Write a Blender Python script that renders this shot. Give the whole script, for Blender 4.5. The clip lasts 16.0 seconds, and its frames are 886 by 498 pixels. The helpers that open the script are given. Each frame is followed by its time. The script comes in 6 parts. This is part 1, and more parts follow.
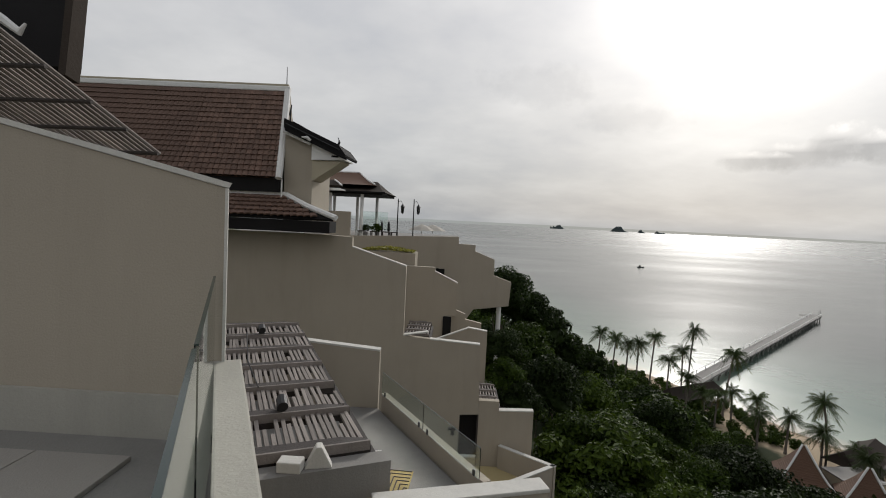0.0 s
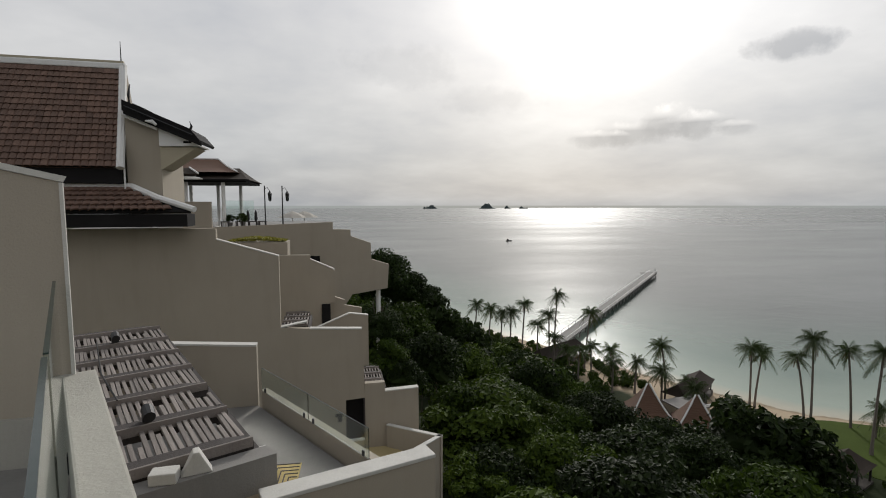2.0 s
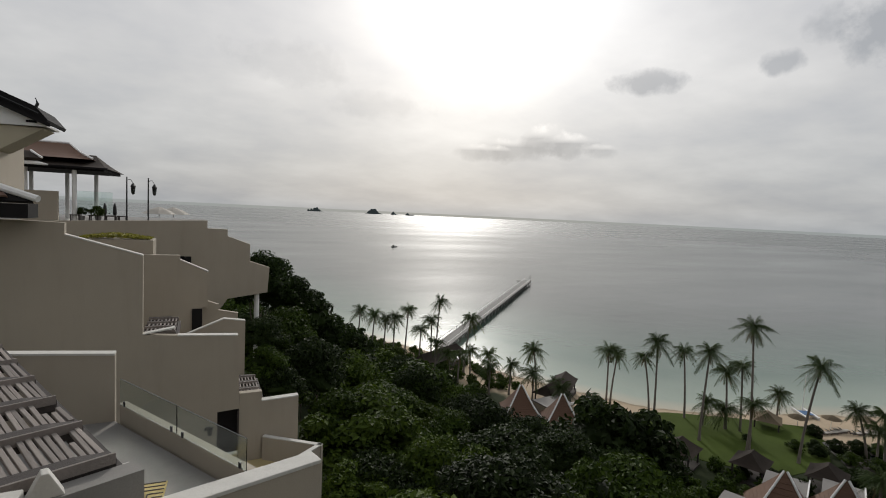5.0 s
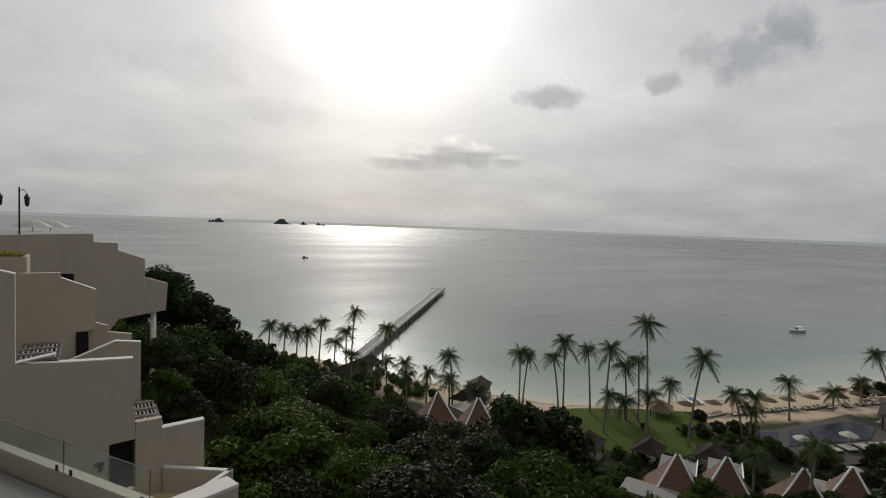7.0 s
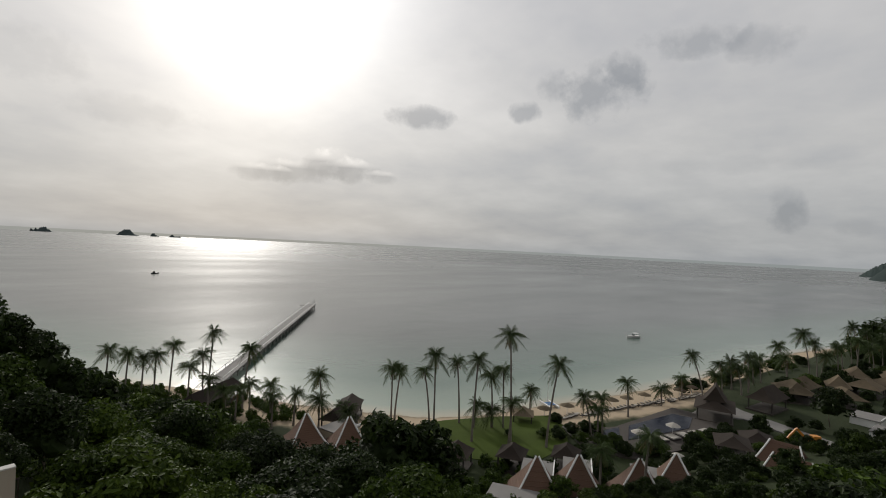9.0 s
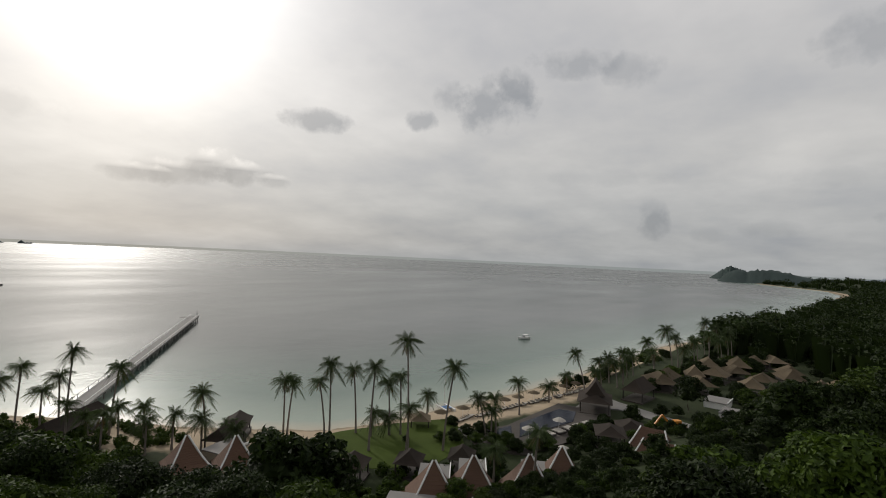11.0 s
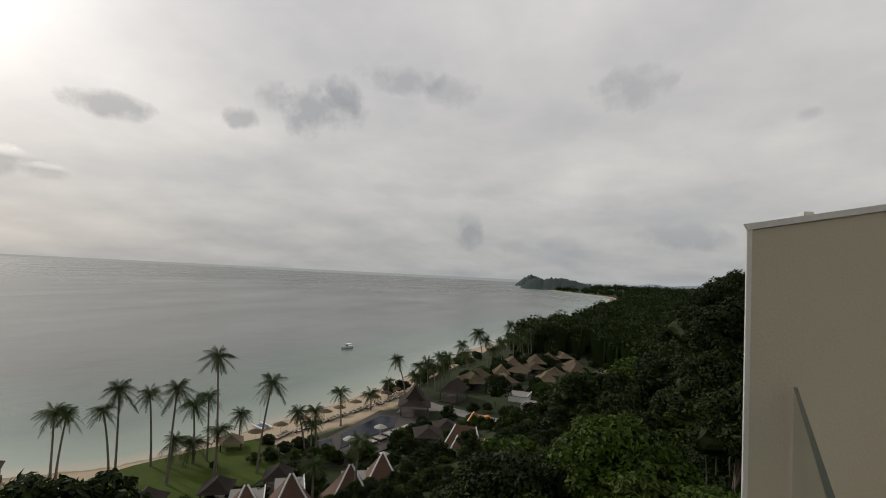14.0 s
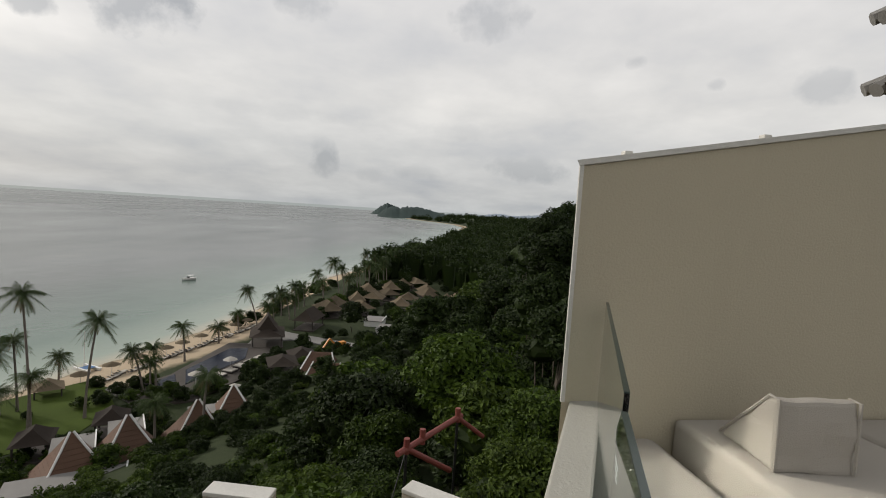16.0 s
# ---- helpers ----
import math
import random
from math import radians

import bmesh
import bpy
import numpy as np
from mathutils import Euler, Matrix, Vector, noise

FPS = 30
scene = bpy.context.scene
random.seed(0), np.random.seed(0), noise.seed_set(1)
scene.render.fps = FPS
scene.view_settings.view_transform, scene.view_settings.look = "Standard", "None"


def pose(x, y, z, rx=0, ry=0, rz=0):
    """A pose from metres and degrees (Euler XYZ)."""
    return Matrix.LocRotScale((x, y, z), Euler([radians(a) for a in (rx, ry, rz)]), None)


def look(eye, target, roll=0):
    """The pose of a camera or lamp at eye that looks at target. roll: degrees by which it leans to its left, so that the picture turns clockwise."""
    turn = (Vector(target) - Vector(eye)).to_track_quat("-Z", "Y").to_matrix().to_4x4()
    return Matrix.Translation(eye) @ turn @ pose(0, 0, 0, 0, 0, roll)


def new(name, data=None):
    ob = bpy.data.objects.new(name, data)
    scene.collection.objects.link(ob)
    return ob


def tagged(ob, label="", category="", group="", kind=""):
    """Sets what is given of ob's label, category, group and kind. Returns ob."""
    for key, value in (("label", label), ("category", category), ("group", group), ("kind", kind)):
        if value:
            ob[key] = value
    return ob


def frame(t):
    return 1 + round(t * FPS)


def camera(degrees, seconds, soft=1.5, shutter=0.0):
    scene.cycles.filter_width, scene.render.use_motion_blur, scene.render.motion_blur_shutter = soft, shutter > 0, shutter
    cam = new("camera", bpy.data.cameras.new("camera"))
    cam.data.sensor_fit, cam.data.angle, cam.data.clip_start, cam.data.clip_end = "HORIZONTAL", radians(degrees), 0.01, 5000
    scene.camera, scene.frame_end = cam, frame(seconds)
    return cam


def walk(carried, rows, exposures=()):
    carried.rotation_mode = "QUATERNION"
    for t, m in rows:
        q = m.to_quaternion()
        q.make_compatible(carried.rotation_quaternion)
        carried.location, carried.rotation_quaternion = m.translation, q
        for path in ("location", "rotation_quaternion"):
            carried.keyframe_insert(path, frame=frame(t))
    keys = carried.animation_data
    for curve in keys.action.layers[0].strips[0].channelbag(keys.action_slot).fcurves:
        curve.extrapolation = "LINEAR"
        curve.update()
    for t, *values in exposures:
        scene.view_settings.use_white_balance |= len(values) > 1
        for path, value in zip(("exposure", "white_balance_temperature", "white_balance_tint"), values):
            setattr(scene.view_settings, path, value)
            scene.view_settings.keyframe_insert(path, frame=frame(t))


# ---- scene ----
EYE_Z = 34.0
cam = camera(83.40, 16.0, soft=1.0)
# seconds, x, y, heading clockwise from +y, tilt, lean
PATH = [
    (0.0, 0.112, 0.065, -1.50, -3.45, 2.80),
    (0.5, 0.122, 0.047, 2.25, -3.56, 1.51),
    (1.0, 0.136, 0.017, 6.09, -4.29, 0.66),
    (1.5, 0.142, -0.022, 9.71, -4.83, -0.10),
    (2.0, 0.133, -0.062, 12.74, -5.10, -0.04),
    (2.5, 0.109, -0.100, 15.64, -4.87, -0.20),
    (3.0, 0.099, -0.126, 17.57, -4.97, 0.91),
    (3.5, 0.106, -0.136, 18.91, -4.86, 1.84),
    (4.0, 0.082, -0.147, 21.40, -4.96, 2.59),
    (6.5, -0.102, -0.183, 32.86, -2.59, 1.95),
    (7.0, -0.115, -0.181, 35.82, -2.68, 2.08),
    (7.5, -0.125, -0.182, 38.35, -2.72, 2.01),
    (8.0, -0.142, -0.186, 42.10, -2.58, 2.74),
    (8.5, -0.125, -0.193, 45.52, -1.50, 2.40),
    (9.0, -0.093, -0.206, 50.27, -0.29, 2.89),
    (11.5, 0.108, -0.297, 64.48, 0.67, 3.42),
    (12.0, 0.137, -0.323, 67.78, 0.63, 4.63),
    (12.5, 0.156, -0.358, 71.72, 1.63, 4.68),
    (13.0, 0.190, -0.343, 74.63, 1.90, 4.30),
    (13.5, 0.217, -0.336, 78.72, 2.41, 3.02),
    (14.0, 0.239, -0.330, 81.87, 2.96, 2.90),
    (14.5, 0.256, -0.329, 86.04, 2.48, 2.91),
    (15.0, 0.262, -0.339, 92.84, 1.89, 3.13),
    (15.5, 0.265, -0.339, 97.53, 0.17, 3.74),
    (16.0, 0.265, -0.339, 98.70, -4.34, 3.63),
]


def aim(x, y, heading, tilt, lean):
    a, b = radians(heading), radians(tilt)
    way = Vector((math.sin(a) * math.cos(b), math.cos(a) * math.cos(b), math.sin(b)))
    eye = Vector((x, y, EYE_Z))
    return look(eye, eye + way, lean)


walk(cam, [(t, aim(x, y, h, p, r)) for t, x, y, h, p, r in PATH], [(0.0, -0.06, 6380, 10), (4.0, -0.09, 6400, 10), (9.0, -0.26, 6520, 10), (12.5, -0.24, 6620, 10), (14.5, -0.13, 6680, 11), (16.0, 0.18, 6620, 10)])



def trued(az):
    """Headings of the far plan, trued against the walk."""
    return az + float(np.interp(az, [0, 8, 12, 20, 26, 36, 41, 46, 60, 73, 80, 86, 91, 125], [0, 0, -0.85, -0.85, -0.2, 0, -0.5, -0.85, -1.5, -1.9, -2.2, -1.7, -1.0, -1.0]))


def lie(x, y):
    """A place of the far plan, at its trued heading."""
    a, r = radians(trued(math.degrees(math.atan2(x, y)))), math.hypot(x, y)
    return r * math.sin(a), r * math.cos(a)


# ---- world and sun ----
SUN_AZ, SUN_EL = 26.3, 27.5
world = bpy.data.worlds.new("sky")
scene.world = world
world.use_nodes = True


class Nodes:
    """Short hand for building a node tree."""

    def __init__(self, tree):
        self.tree = tree
        tree.nodes.clear()

    def add(self, kind, i0=None, i1=None, i2=None, operation="", use_clamp=False):
        n = self.tree.nodes.new(kind)
        if operation:
            n.operation = operation
        if use_clamp:
            n.use_clamp = True
        for socket, value in zip(n.inputs, (i0, i1, i2)):
            if value is not None:
                self.put(value, socket)
        return n

    def put(self, value, socket):
        if isinstance(value, bpy.types.NodeSocket):
            self.tree.links.new(value, socket)
        else:
            socket.default_value = value

    def math(self, op, a, b=0.0, c=0.0, clamp=False):
        n = self.add("ShaderNodeMath", operation=op, use_clamp=clamp, i0=a, i1=b, i2=c)
        return n.outputs[0]

    def vec(self, op, a, b=(0, 0, 0)):
        n = self.add("ShaderNodeVectorMath", operation=op, i0=a, i1=b)
        return n.outputs["Value"] if op in ("DOT_PRODUCT", "LENGTH", "DISTANCE") else n.outputs[0]

    def mix(self, fac, a, b, kind="MIX"):
        n = self.add("ShaderNodeMix")
        n.data_type, n.blend_type = "RGBA", kind
        for s, v in ((n.inputs[0], fac), (n.inputs[6], a), (n.inputs[7], b)):
            self.put(v, s)
        return n.outputs[2]

    def noise(self, vector, scale, detail=4.0, rough=0.55):
        n = self.add("ShaderNodeTexNoise")
        for k, v in (("Vector", vector), ("Scale", scale), ("Detail", detail), ("Roughness", rough)):
            self.put(v, n.inputs[k])
        return n.outputs[0]

    def ramp(self, fac, stops, kind="LINEAR"):
        n = self.add("ShaderNodeValToRGB", i0=fac)
        n.color_ramp.interpolation = kind
        els = n.color_ramp.elements
        while len(els) < len(stops):
            els.new(0.5)
        for e, (p, c) in zip(els, stops):
            e.position, e.color = p, (c if len(c) == 4 else (*c, 1))
        return n.outputs[0]


def way_of(az, el):
    a, b = radians(az), radians(el)
    return (math.sin(a) * math.cos(b), math.cos(a) * math.cos(b), math.sin(b))


def build_sky():
    k = Nodes(world.node_tree)
    d = k.add("ShaderNodeTexCoord").outputs["Generated"]
    d = k.vec("NORMALIZE", d)
    sep = k.add("ShaderNodeSeparateXYZ", i0=d)
    z = sep.outputs[2]
    up = k.math("MAXIMUM", z, 0.0)
    sky = k.add("ShaderNodeTexSky")
    sky.sky_type, sky.sun_disc, sky.dust_density = "NISHITA", False, 2.5
    sky.sun_elevation, sky.sun_rotation = radians(SUN_EL), radians(SUN_AZ)
    # overcast deck: grey blue at the horizon, paler above
    grad = k.ramp(up, [(0.0, (0.42, 0.44, 0.455)), (0.06, (0.47, 0.48, 0.49)), (0.20, (0.60, 0.595, 0.585)), (0.5, (0.64, 0.635, 0.64)), (1.0, (0.47, 0.49, 0.53))])
    # streaks on a flat deck seen from below
    inv = k.math("DIVIDE", 1.0, k.math("ADD", up, 0.22))
    flat = k.add("ShaderNodeCombineXYZ", i0=k.math("MULTIPLY", sep.outputs[0], inv), i1=k.math("MULTIPLY", sep.outputs[1], inv), i2=0.0).outputs[0]
    n1 = k.noise(flat, 1.3, 5.0, 0.5)
    n2 = k.noise(k.vec("ADD", flat, (7.3, 2.1, 0.0)), 2.6, 4.0, 0.6)
    streak = k.math("ADD", k.math("MULTIPLY", n1, 0.7), k.math("MULTIPLY", n2, 0.3))
    shade = k.ramp(streak, [(0.32, (0.79, 0.81, 0.85)), (0.5, (0.98, 0.98, 0.98)), (0.66, (1.15, 1.14, 1.125))])
    col = k.mix(1.0, grad, shade, "MULTIPLY")
    # veiled sun
    dot = k.math("MAXIMUM", k.vec("DOT_PRODUCT", d, way_of(SUN_AZ + 4.0, SUN_EL)), 0.0)
    wob = k.math("ADD", 0.45, k.math("MULTIPLY", n1, 1.1))
    g1 = k.math("MULTIPLY", k.math("POWER", dot, 16.0), k.math("MULTIPLY", wob, 0.34))
    g2 = k.math("MULTIPLY", k.math("POWER", dot, 60.0), 0.95)
    g3 = k.math("MULTIPLY", k.math("POWER", dot, 900.0), 22.0)
    glow = k.math("ADD", g1, k.math("ADD", g2, g3))
    warm = k.mix(1.0, (1.0, 0.995, 0.975, 1), k.add("ShaderNodeCombineXYZ", i0=glow, i1=glow, i2=glow).outputs[0], "MULTIPLY")
    col = k.mix(1.0, col, warm, "ADD")
    # single darker clouds: heading, height, half width, half height, depth of tone
    fine = k.noise(d, 18.0, 7.0, 0.6)
    for az, el, w, h, tone in CLOUDS:
        a = radians(trued(az))
        side = k.vec("DOT_PRODUCT", d, (math.cos(a), -math.sin(a), 0.0))
        ahead = k.math("GREATER_THAN", k.vec("DOT_PRODUCT", d, (math.sin(a), math.cos(a), 0.0)), 0.0)
        u = k.math("DIVIDE", side, math.radians(w))
        v = k.math("DIVIDE", k.math("SUBTRACT", z, math.sin(radians(el))), math.radians(h))
        r2 = k.math("ADD", k.math("MULTIPLY", u, u), k.math("MULTIPLY", v, v))
        edge = k.math("ADD", r2, k.math("MULTIPLY", k.math("SUBTRACT", fine, 0.5), 3.8))
        m = k.math("MULTIPLY", k.math("SUBTRACT", 1.15, edge, clamp=True), ahead)
        m = k.math("MULTIPLY", m, tone * 0.85)
        if tone > 0:
            col = k.mix(m, col, (0.33, 0.345, 0.365, 1))
        rim = k.math("MULTIPLY", k.math("MULTIPLY", k.math("SUBTRACT", v, 0.25, clamp=True), m), 2.6 if el < 9 and az < 50 else 0.25, clamp=True)
        col = k.mix(rim, col, (1.0, 0.98, 0.95, 1))
    below = k.math("LESS_THAN", z, -0.002)
    col = k.mix(below, col, (0.30, 0.33, 0.33, 1))
    both = k.add("ShaderNodeVectorMath", sky.outputs[0], (0.008, 0.008, 0.008), col, operation="MULTIPLY_ADD")
    bg = k.add("ShaderNodeBackground", i0=both.outputs[0], i1=1.0)
    out = k.add("ShaderNodeOutputWorld")
    k.tree.links.new(bg.outputs[0], out.inputs[0])


CLOUDS = [
    (34.0, 7.4, 4.6, 1.4, 0.8), (36.6, 8.3, 2.8, 1.7, 0.8), (39.8, 7.9, 3.4, 1.4, 0.8), (30.0, 7.0, 3.2, 0.9, 0.6), (43.0, 7.4, 2.2, 0.8, 0.5),
    (48.2, 14.4, 4.2, 1.3, 0.8), (60.2, 15.3, 1.8, 1.1, 0.75), (68.5, 17.6, 4.2, 3.0, 0.85), (71.0, 19.2, 2.4, 1.8, 0.8), (64.0, 18.0, 2.0, 1.6, 0.6), (78.0, 21.5, 4.6, 1.4, 0.65), (84.0, 20.5, 3.0, 1.6, 0.5),
    (86.4, 5.0, 1.6, 2.0, 1.1), (109.0, 5.2, 4.5, 1.5, 0.75), (103.0, 20.7, 4.2, 2.2, 0.55), (96.0, 4.2, 3.0, 0.9, 0.4), (91.0, 3.6, 2.0, 0.9, 0.4),
    (119.0, 16.5, 1.2, 0.7, 0.45), (135.8, 13.3, 2.2, 1.5, 0.5), (127.0, 14.0, 0.8, 0.6, 0.4), (9.0, 15.0, 7.0, 2.2, 0.28), (19.0, 11.5, 6.0, 1.6, 0.25), (100.0, 9.0, 5.0, 1.0, 0.2), (82.0, 9.5, 7.0, 0.9, 0.2),
]
build_sky()
sun = new("sun", bpy.data.lights.new("sun", "SUN"))
sun.data.energy, sun.data.angle, sun.data.color = 1.9, radians(5), (1.0, 0.95, 0.88)
sun.matrix_world = look((0, 0, 60), Vector((0, 0, 60)) - Vector(way_of(SUN_AZ, SUN_EL)))


# ---- materials ----
def material(name, base, rough=0.7, metal=0.0, bump=0.0, scale=8.0, var=0.18, fine=40.0, tint=None, per_piece=0.0, spec=0.5, stretch=(1, 1, 1), stain=0.0):
    """A surface with broad and fine variation of tone, grain in the relief, and a tone of its own for each piece."""
    m = bpy.data.materials.new(name)
    m.use_nodes = True
    k = Nodes(m.node_tree)
    co = k.add("ShaderNodeTexCoord").outputs["Object"]
    if per_piece:
        rnd = k.add("ShaderNodeObjectInfo").outputs["Random"]
        co = k.vec("ADD", co, k.add("ShaderNodeCombineXYZ", i0=k.math("MULTIPLY", rnd, 31.0), i1=k.math("MULTIPLY", rnd, 17.0), i2=0.0).outputs[0])
    co = k.vec("MULTIPLY", co, stretch)
    broad = k.noise(co, scale * 0.12, 4.0, 0.6)
    grain = k.noise(co, fine, 5.0, 0.65)
    tone = k.math("ADD", k.math("MULTIPLY", k.math("SUBTRACT", broad, 0.5), 2.2 * var), k.math("MULTIPLY", k.math("SUBTRACT", grain, 0.5), 1.3 * var))
    if per_piece:
        tone = k.math("ADD", tone, k.math("MULTIPLY", k.math("SUBTRACT", rnd, 0.5), per_piece))
    tone = k.math("ADD", tone, 1.0)
    col = k.mix(1.0, (*base, 1), k.add("ShaderNodeCombineXYZ", i0=tone, i1=tone, i2=tone).outputs[0], "MULTIPLY")
    if tint:
        col = k.mix(k.ramp(k.noise(co, scale * 0.3, 3.0), [(0.42, (0, 0, 0)), (0.66, (1, 1, 1))]), col, (*tint, 1))
    if stain:
        drip = k.noise(k.vec("MULTIPLY", co, (1.0, 1.0, 0.12)), 2.2, 5.0, 0.7)
        col = k.mix(k.math("MULTIPLY", k.ramp(drip, [(0.50, (0, 0, 0)), (0.72, (1, 1, 1))]), stain), col, tuple(c * 0.45 for c in base) + (1,))
    sh = k.add("ShaderNodeBsdfPrincipled")
    k.put(col, sh.inputs["Base Color"])
    k.put(k.math("ADD", rough - 0.08, k.math("MULTIPLY", grain, 0.16)), sh.inputs["Roughness"])
    sh.inputs["Metallic"].default_value = metal
    sh.inputs["Specular IOR Level"].default_value = spec
    if bump:
        b = k.add("ShaderNodeBump")
        b.inputs["Strength"].default_value, b.inputs["Distance"].default_value = bump, 0.02
        k.put(grain, b.inputs["Height"])
        k.put(b.outputs[0], sh.inputs["Normal"])
    out = k.add("ShaderNodeOutputMaterial")
    k.tree.links.new(sh.outputs[0], out.inputs[0])
    return m


def leaf_material(name, base, tint, var=0.5):
    m = bpy.data.materials.new(name)
    m.use_nodes = True
    k = Nodes(m.node_tree)
    rnd = k.add("ShaderNodeObjectInfo").outputs["Random"]
    isl = k.add("ShaderNodeNewGeometry").outputs["Random Per Island"]
    col = k.mix(isl, (*base, 1), (*tint, 1))
    tone = k.math("ADD", 1.0 - var * 0.5, k.math("MULTIPLY", rnd, var))
    col = k.mix(1.0, col, k.add("ShaderNodeCombineXYZ", i0=tone, i1=tone, i2=k.math("MULTIPLY", tone, 0.9)).outputs[0], "MULTIPLY")
    sh = k.add("ShaderNodeBsdfPrincipled")
    k.put(col, sh.inputs["Base Color"])
    sh.inputs["Roughness"].default_value = 0.6
    sh.inputs["Specular IOR Level"].default_value = 0.15
    tr = k.add("ShaderNodeBsdfTranslucent", i0=col)
    mx = k.add("ShaderNodeMixShader", i0=0.22)
    k.tree.links.new(sh.outputs[0], mx.inputs[1])
    k.tree.links.new(tr.outputs[0], mx.inputs[2])
    out = k.add("ShaderNodeOutputMaterial")
    k.tree.links.new(mx.outputs[0], out.inputs[0])
    return m


def glass_material():
    m = bpy.data.materials.new("glass_green")
    m.use_nodes = True
    k = Nodes(m.node_tree)
    sh = k.add("ShaderNodeBsdfPrincipled")
    sh.inputs["Base Color"].default_value = (0.86, 0.95, 0.92, 1)
    sh.inputs["Roughness"].default_value = 0.03
    sh.inputs["Transmission Weight"].default_value = 1.0
    sh.inputs["IOR"].default_value = 1.45
    out = k.add("ShaderNodeOutputMaterial")
    k.tree.links.new(sh.outputs[0], out.inputs[0])
    return m


def water_material(name, deep, shallow, rough, wave, use_depth=True):
    m = bpy.data.materials.new(name)
    m.use_nodes = True
    k = Nodes(m.node_tree)
    co = k.add("ShaderNodeTexCoord").outputs["Object"]
    sh = k.add("ShaderNodeBsdfPrincipled")
    if use_depth:
        att = k.add("ShaderNodeAttribute")
        att.attribute_name = "depth"
        dep = att.outputs["Fac"]
        col = k.ramp(dep, [(0.0, (0.42, 0.37, 0.27)), (0.02, (0.24, 0.29, 0.23)), (0.08, shallow), (0.28, deep), (1.0, deep)])
    else:
        col = k.mix(k.noise(co, 0.6), (*deep, 1), (*shallow, 1))
    k.put(col, sh.inputs["Base Color"])
    far = k.noise(k.vec("MULTIPLY", co, (0.35, 1.0, 1.0)), 0.012, 4.0, 0.6)
    ruffle = k.math("ADD", rough - 0.10, k.math("MULTIPLY", far, 0.22))
    if use_depth:  # open water is more ruffled by the wind, in long bands
        out_far = k.ramp(k.math("MULTIPLY", k.vec("LENGTH", co), 0.0004), [(0.03, (0.42, 0.42, 0.42)), (0.10, (0.22, 0.22, 0.22)), (0.2, (0.32, 0.32, 0.32)), (0.6, (0.6, 0.6, 0.6))])
        band = k.noise(k.vec("MULTIPLY", co, (0.5, 1.0, 1.0)), 0.006, 3.0, 0.55)
        ruffle = k.math("ADD", ruffle, k.math("MULTIPLY", out_far, k.math("ADD", 0.06, k.math("MULTIPLY", band, 0.36))))
    k.put(ruffle, sh.inputs["Roughness"])
    sh.inputs["IOR"].default_value = 1.33
    sh.inputs["Specular IOR Level"].default_value = 0.5 if use_depth else 0.12
    h = k.math("ADD", k.noise(co, wave, 4.0, 0.6), k.math("MULTIPLY", k.noise(co, wave * 0.22, 3.0, 0.5), 2.0))
    b = k.add("ShaderNodeBump")
    b.inputs["Strength"].default_value, b.inputs["Distance"].default_value = 0.35, 0.22
    k.put(h, b.inputs["Height"])
    k.put(b.outputs[0], sh.inputs["Normal"])
    out = k.add("ShaderNodeOutputMaterial")
    k.tree.links.new(sh.outputs[0], out.inputs[0])
    return m


PLASTER = material("plaster_taupe", (0.35, 0.307, 0.243), 0.85, bump=0.25, scale=3, var=0.10, fine=60, stain=0.10)
CREAM = material("plaster_cream", (0.40, 0.355, 0.26), 0.85, bump=0.25, scale=3, var=0.08, fine=60, stain=0.05)
WHITE = material("paint_white", (0.72, 0.71, 0.68), 0.7, bump=0.2, scale=4, var=0.12, fine=50, stain=0.16)
COPING = material("coping_pale", (0.52, 0.505, 0.46), 0.8, bump=0.3, scale=4, var=0.16, fine=40, stain=0.25)
KERB = material("render_pale_grey", (0.34, 0.325, 0.28), 0.85, bump=0.3, scale=4, var=0.14, fine=45, stain=0.2)
EDGE = material("glass_edge", (0.02, 0.035, 0.03), 0.2, var=0.1)
PAVER = material("paver_grey", (0.285, 0.265, 0.235), 0.75, bump=0.25, scale=6, var=0.16, fine=70, per_piece=0.12)
CONCRETE = material("concrete", (0.20, 0.191, 0.175), 0.85, bump=0.3, scale=4, var=0.2, fine=40, stain=0.2)
SCREED = material("screed_ochre", (0.42, 0.34, 0.17), 0.85, bump=0.2, scale=5, var=0.16, fine=40)
TILE = material("roof_tile_brown", (0.13, 0.078, 0.056), 0.8, bump=0.3, scale=3, var=0.3, fine=30, per_piece=0.35)
TILE_RED = material("roof_tile_red", (0.110, 0.058, 0.034), 0.8, bump=0.3, scale=3, var=0.25, fine=20, per_piece=0.2)
DARK = material("timber_black", (0.014, 0.013, 0.013), 0.85, spec=0.15, bump=0.2, scale=5, var=0.3, fine=30)
WOOD = material("timber_weathered", (0.215, 0.188, 0.168), 0.85, bump=0.5, scale=6, var=0.35, fine=30, per_piece=0.45, stretch=(1, 0.12, 1))
BEAM = material("timber_dark_beam", (0.045, 0.037, 0.033), 0.8, bump=0.5, scale=6, var=0.35, fine=30, per_piece=0.2)
THATCH = material("thatch", (0.12, 0.094, 0.062), 0.95, bump=0.7, scale=4, var=0.4, fine=18, per_piece=0.5, spec=0.1)
SHINGLE = material("shingle_grey", (0.036, 0.028, 0.022), 0.9, spec=0.15, bump=0.5, scale=4, var=0.35, fine=16, per_piece=0.3)
SAND = material("sand", (0.44, 0.345, 0.235), 0.95, bump=0.4, scale=0.6, var=0.16, fine=6, spec=0.2)
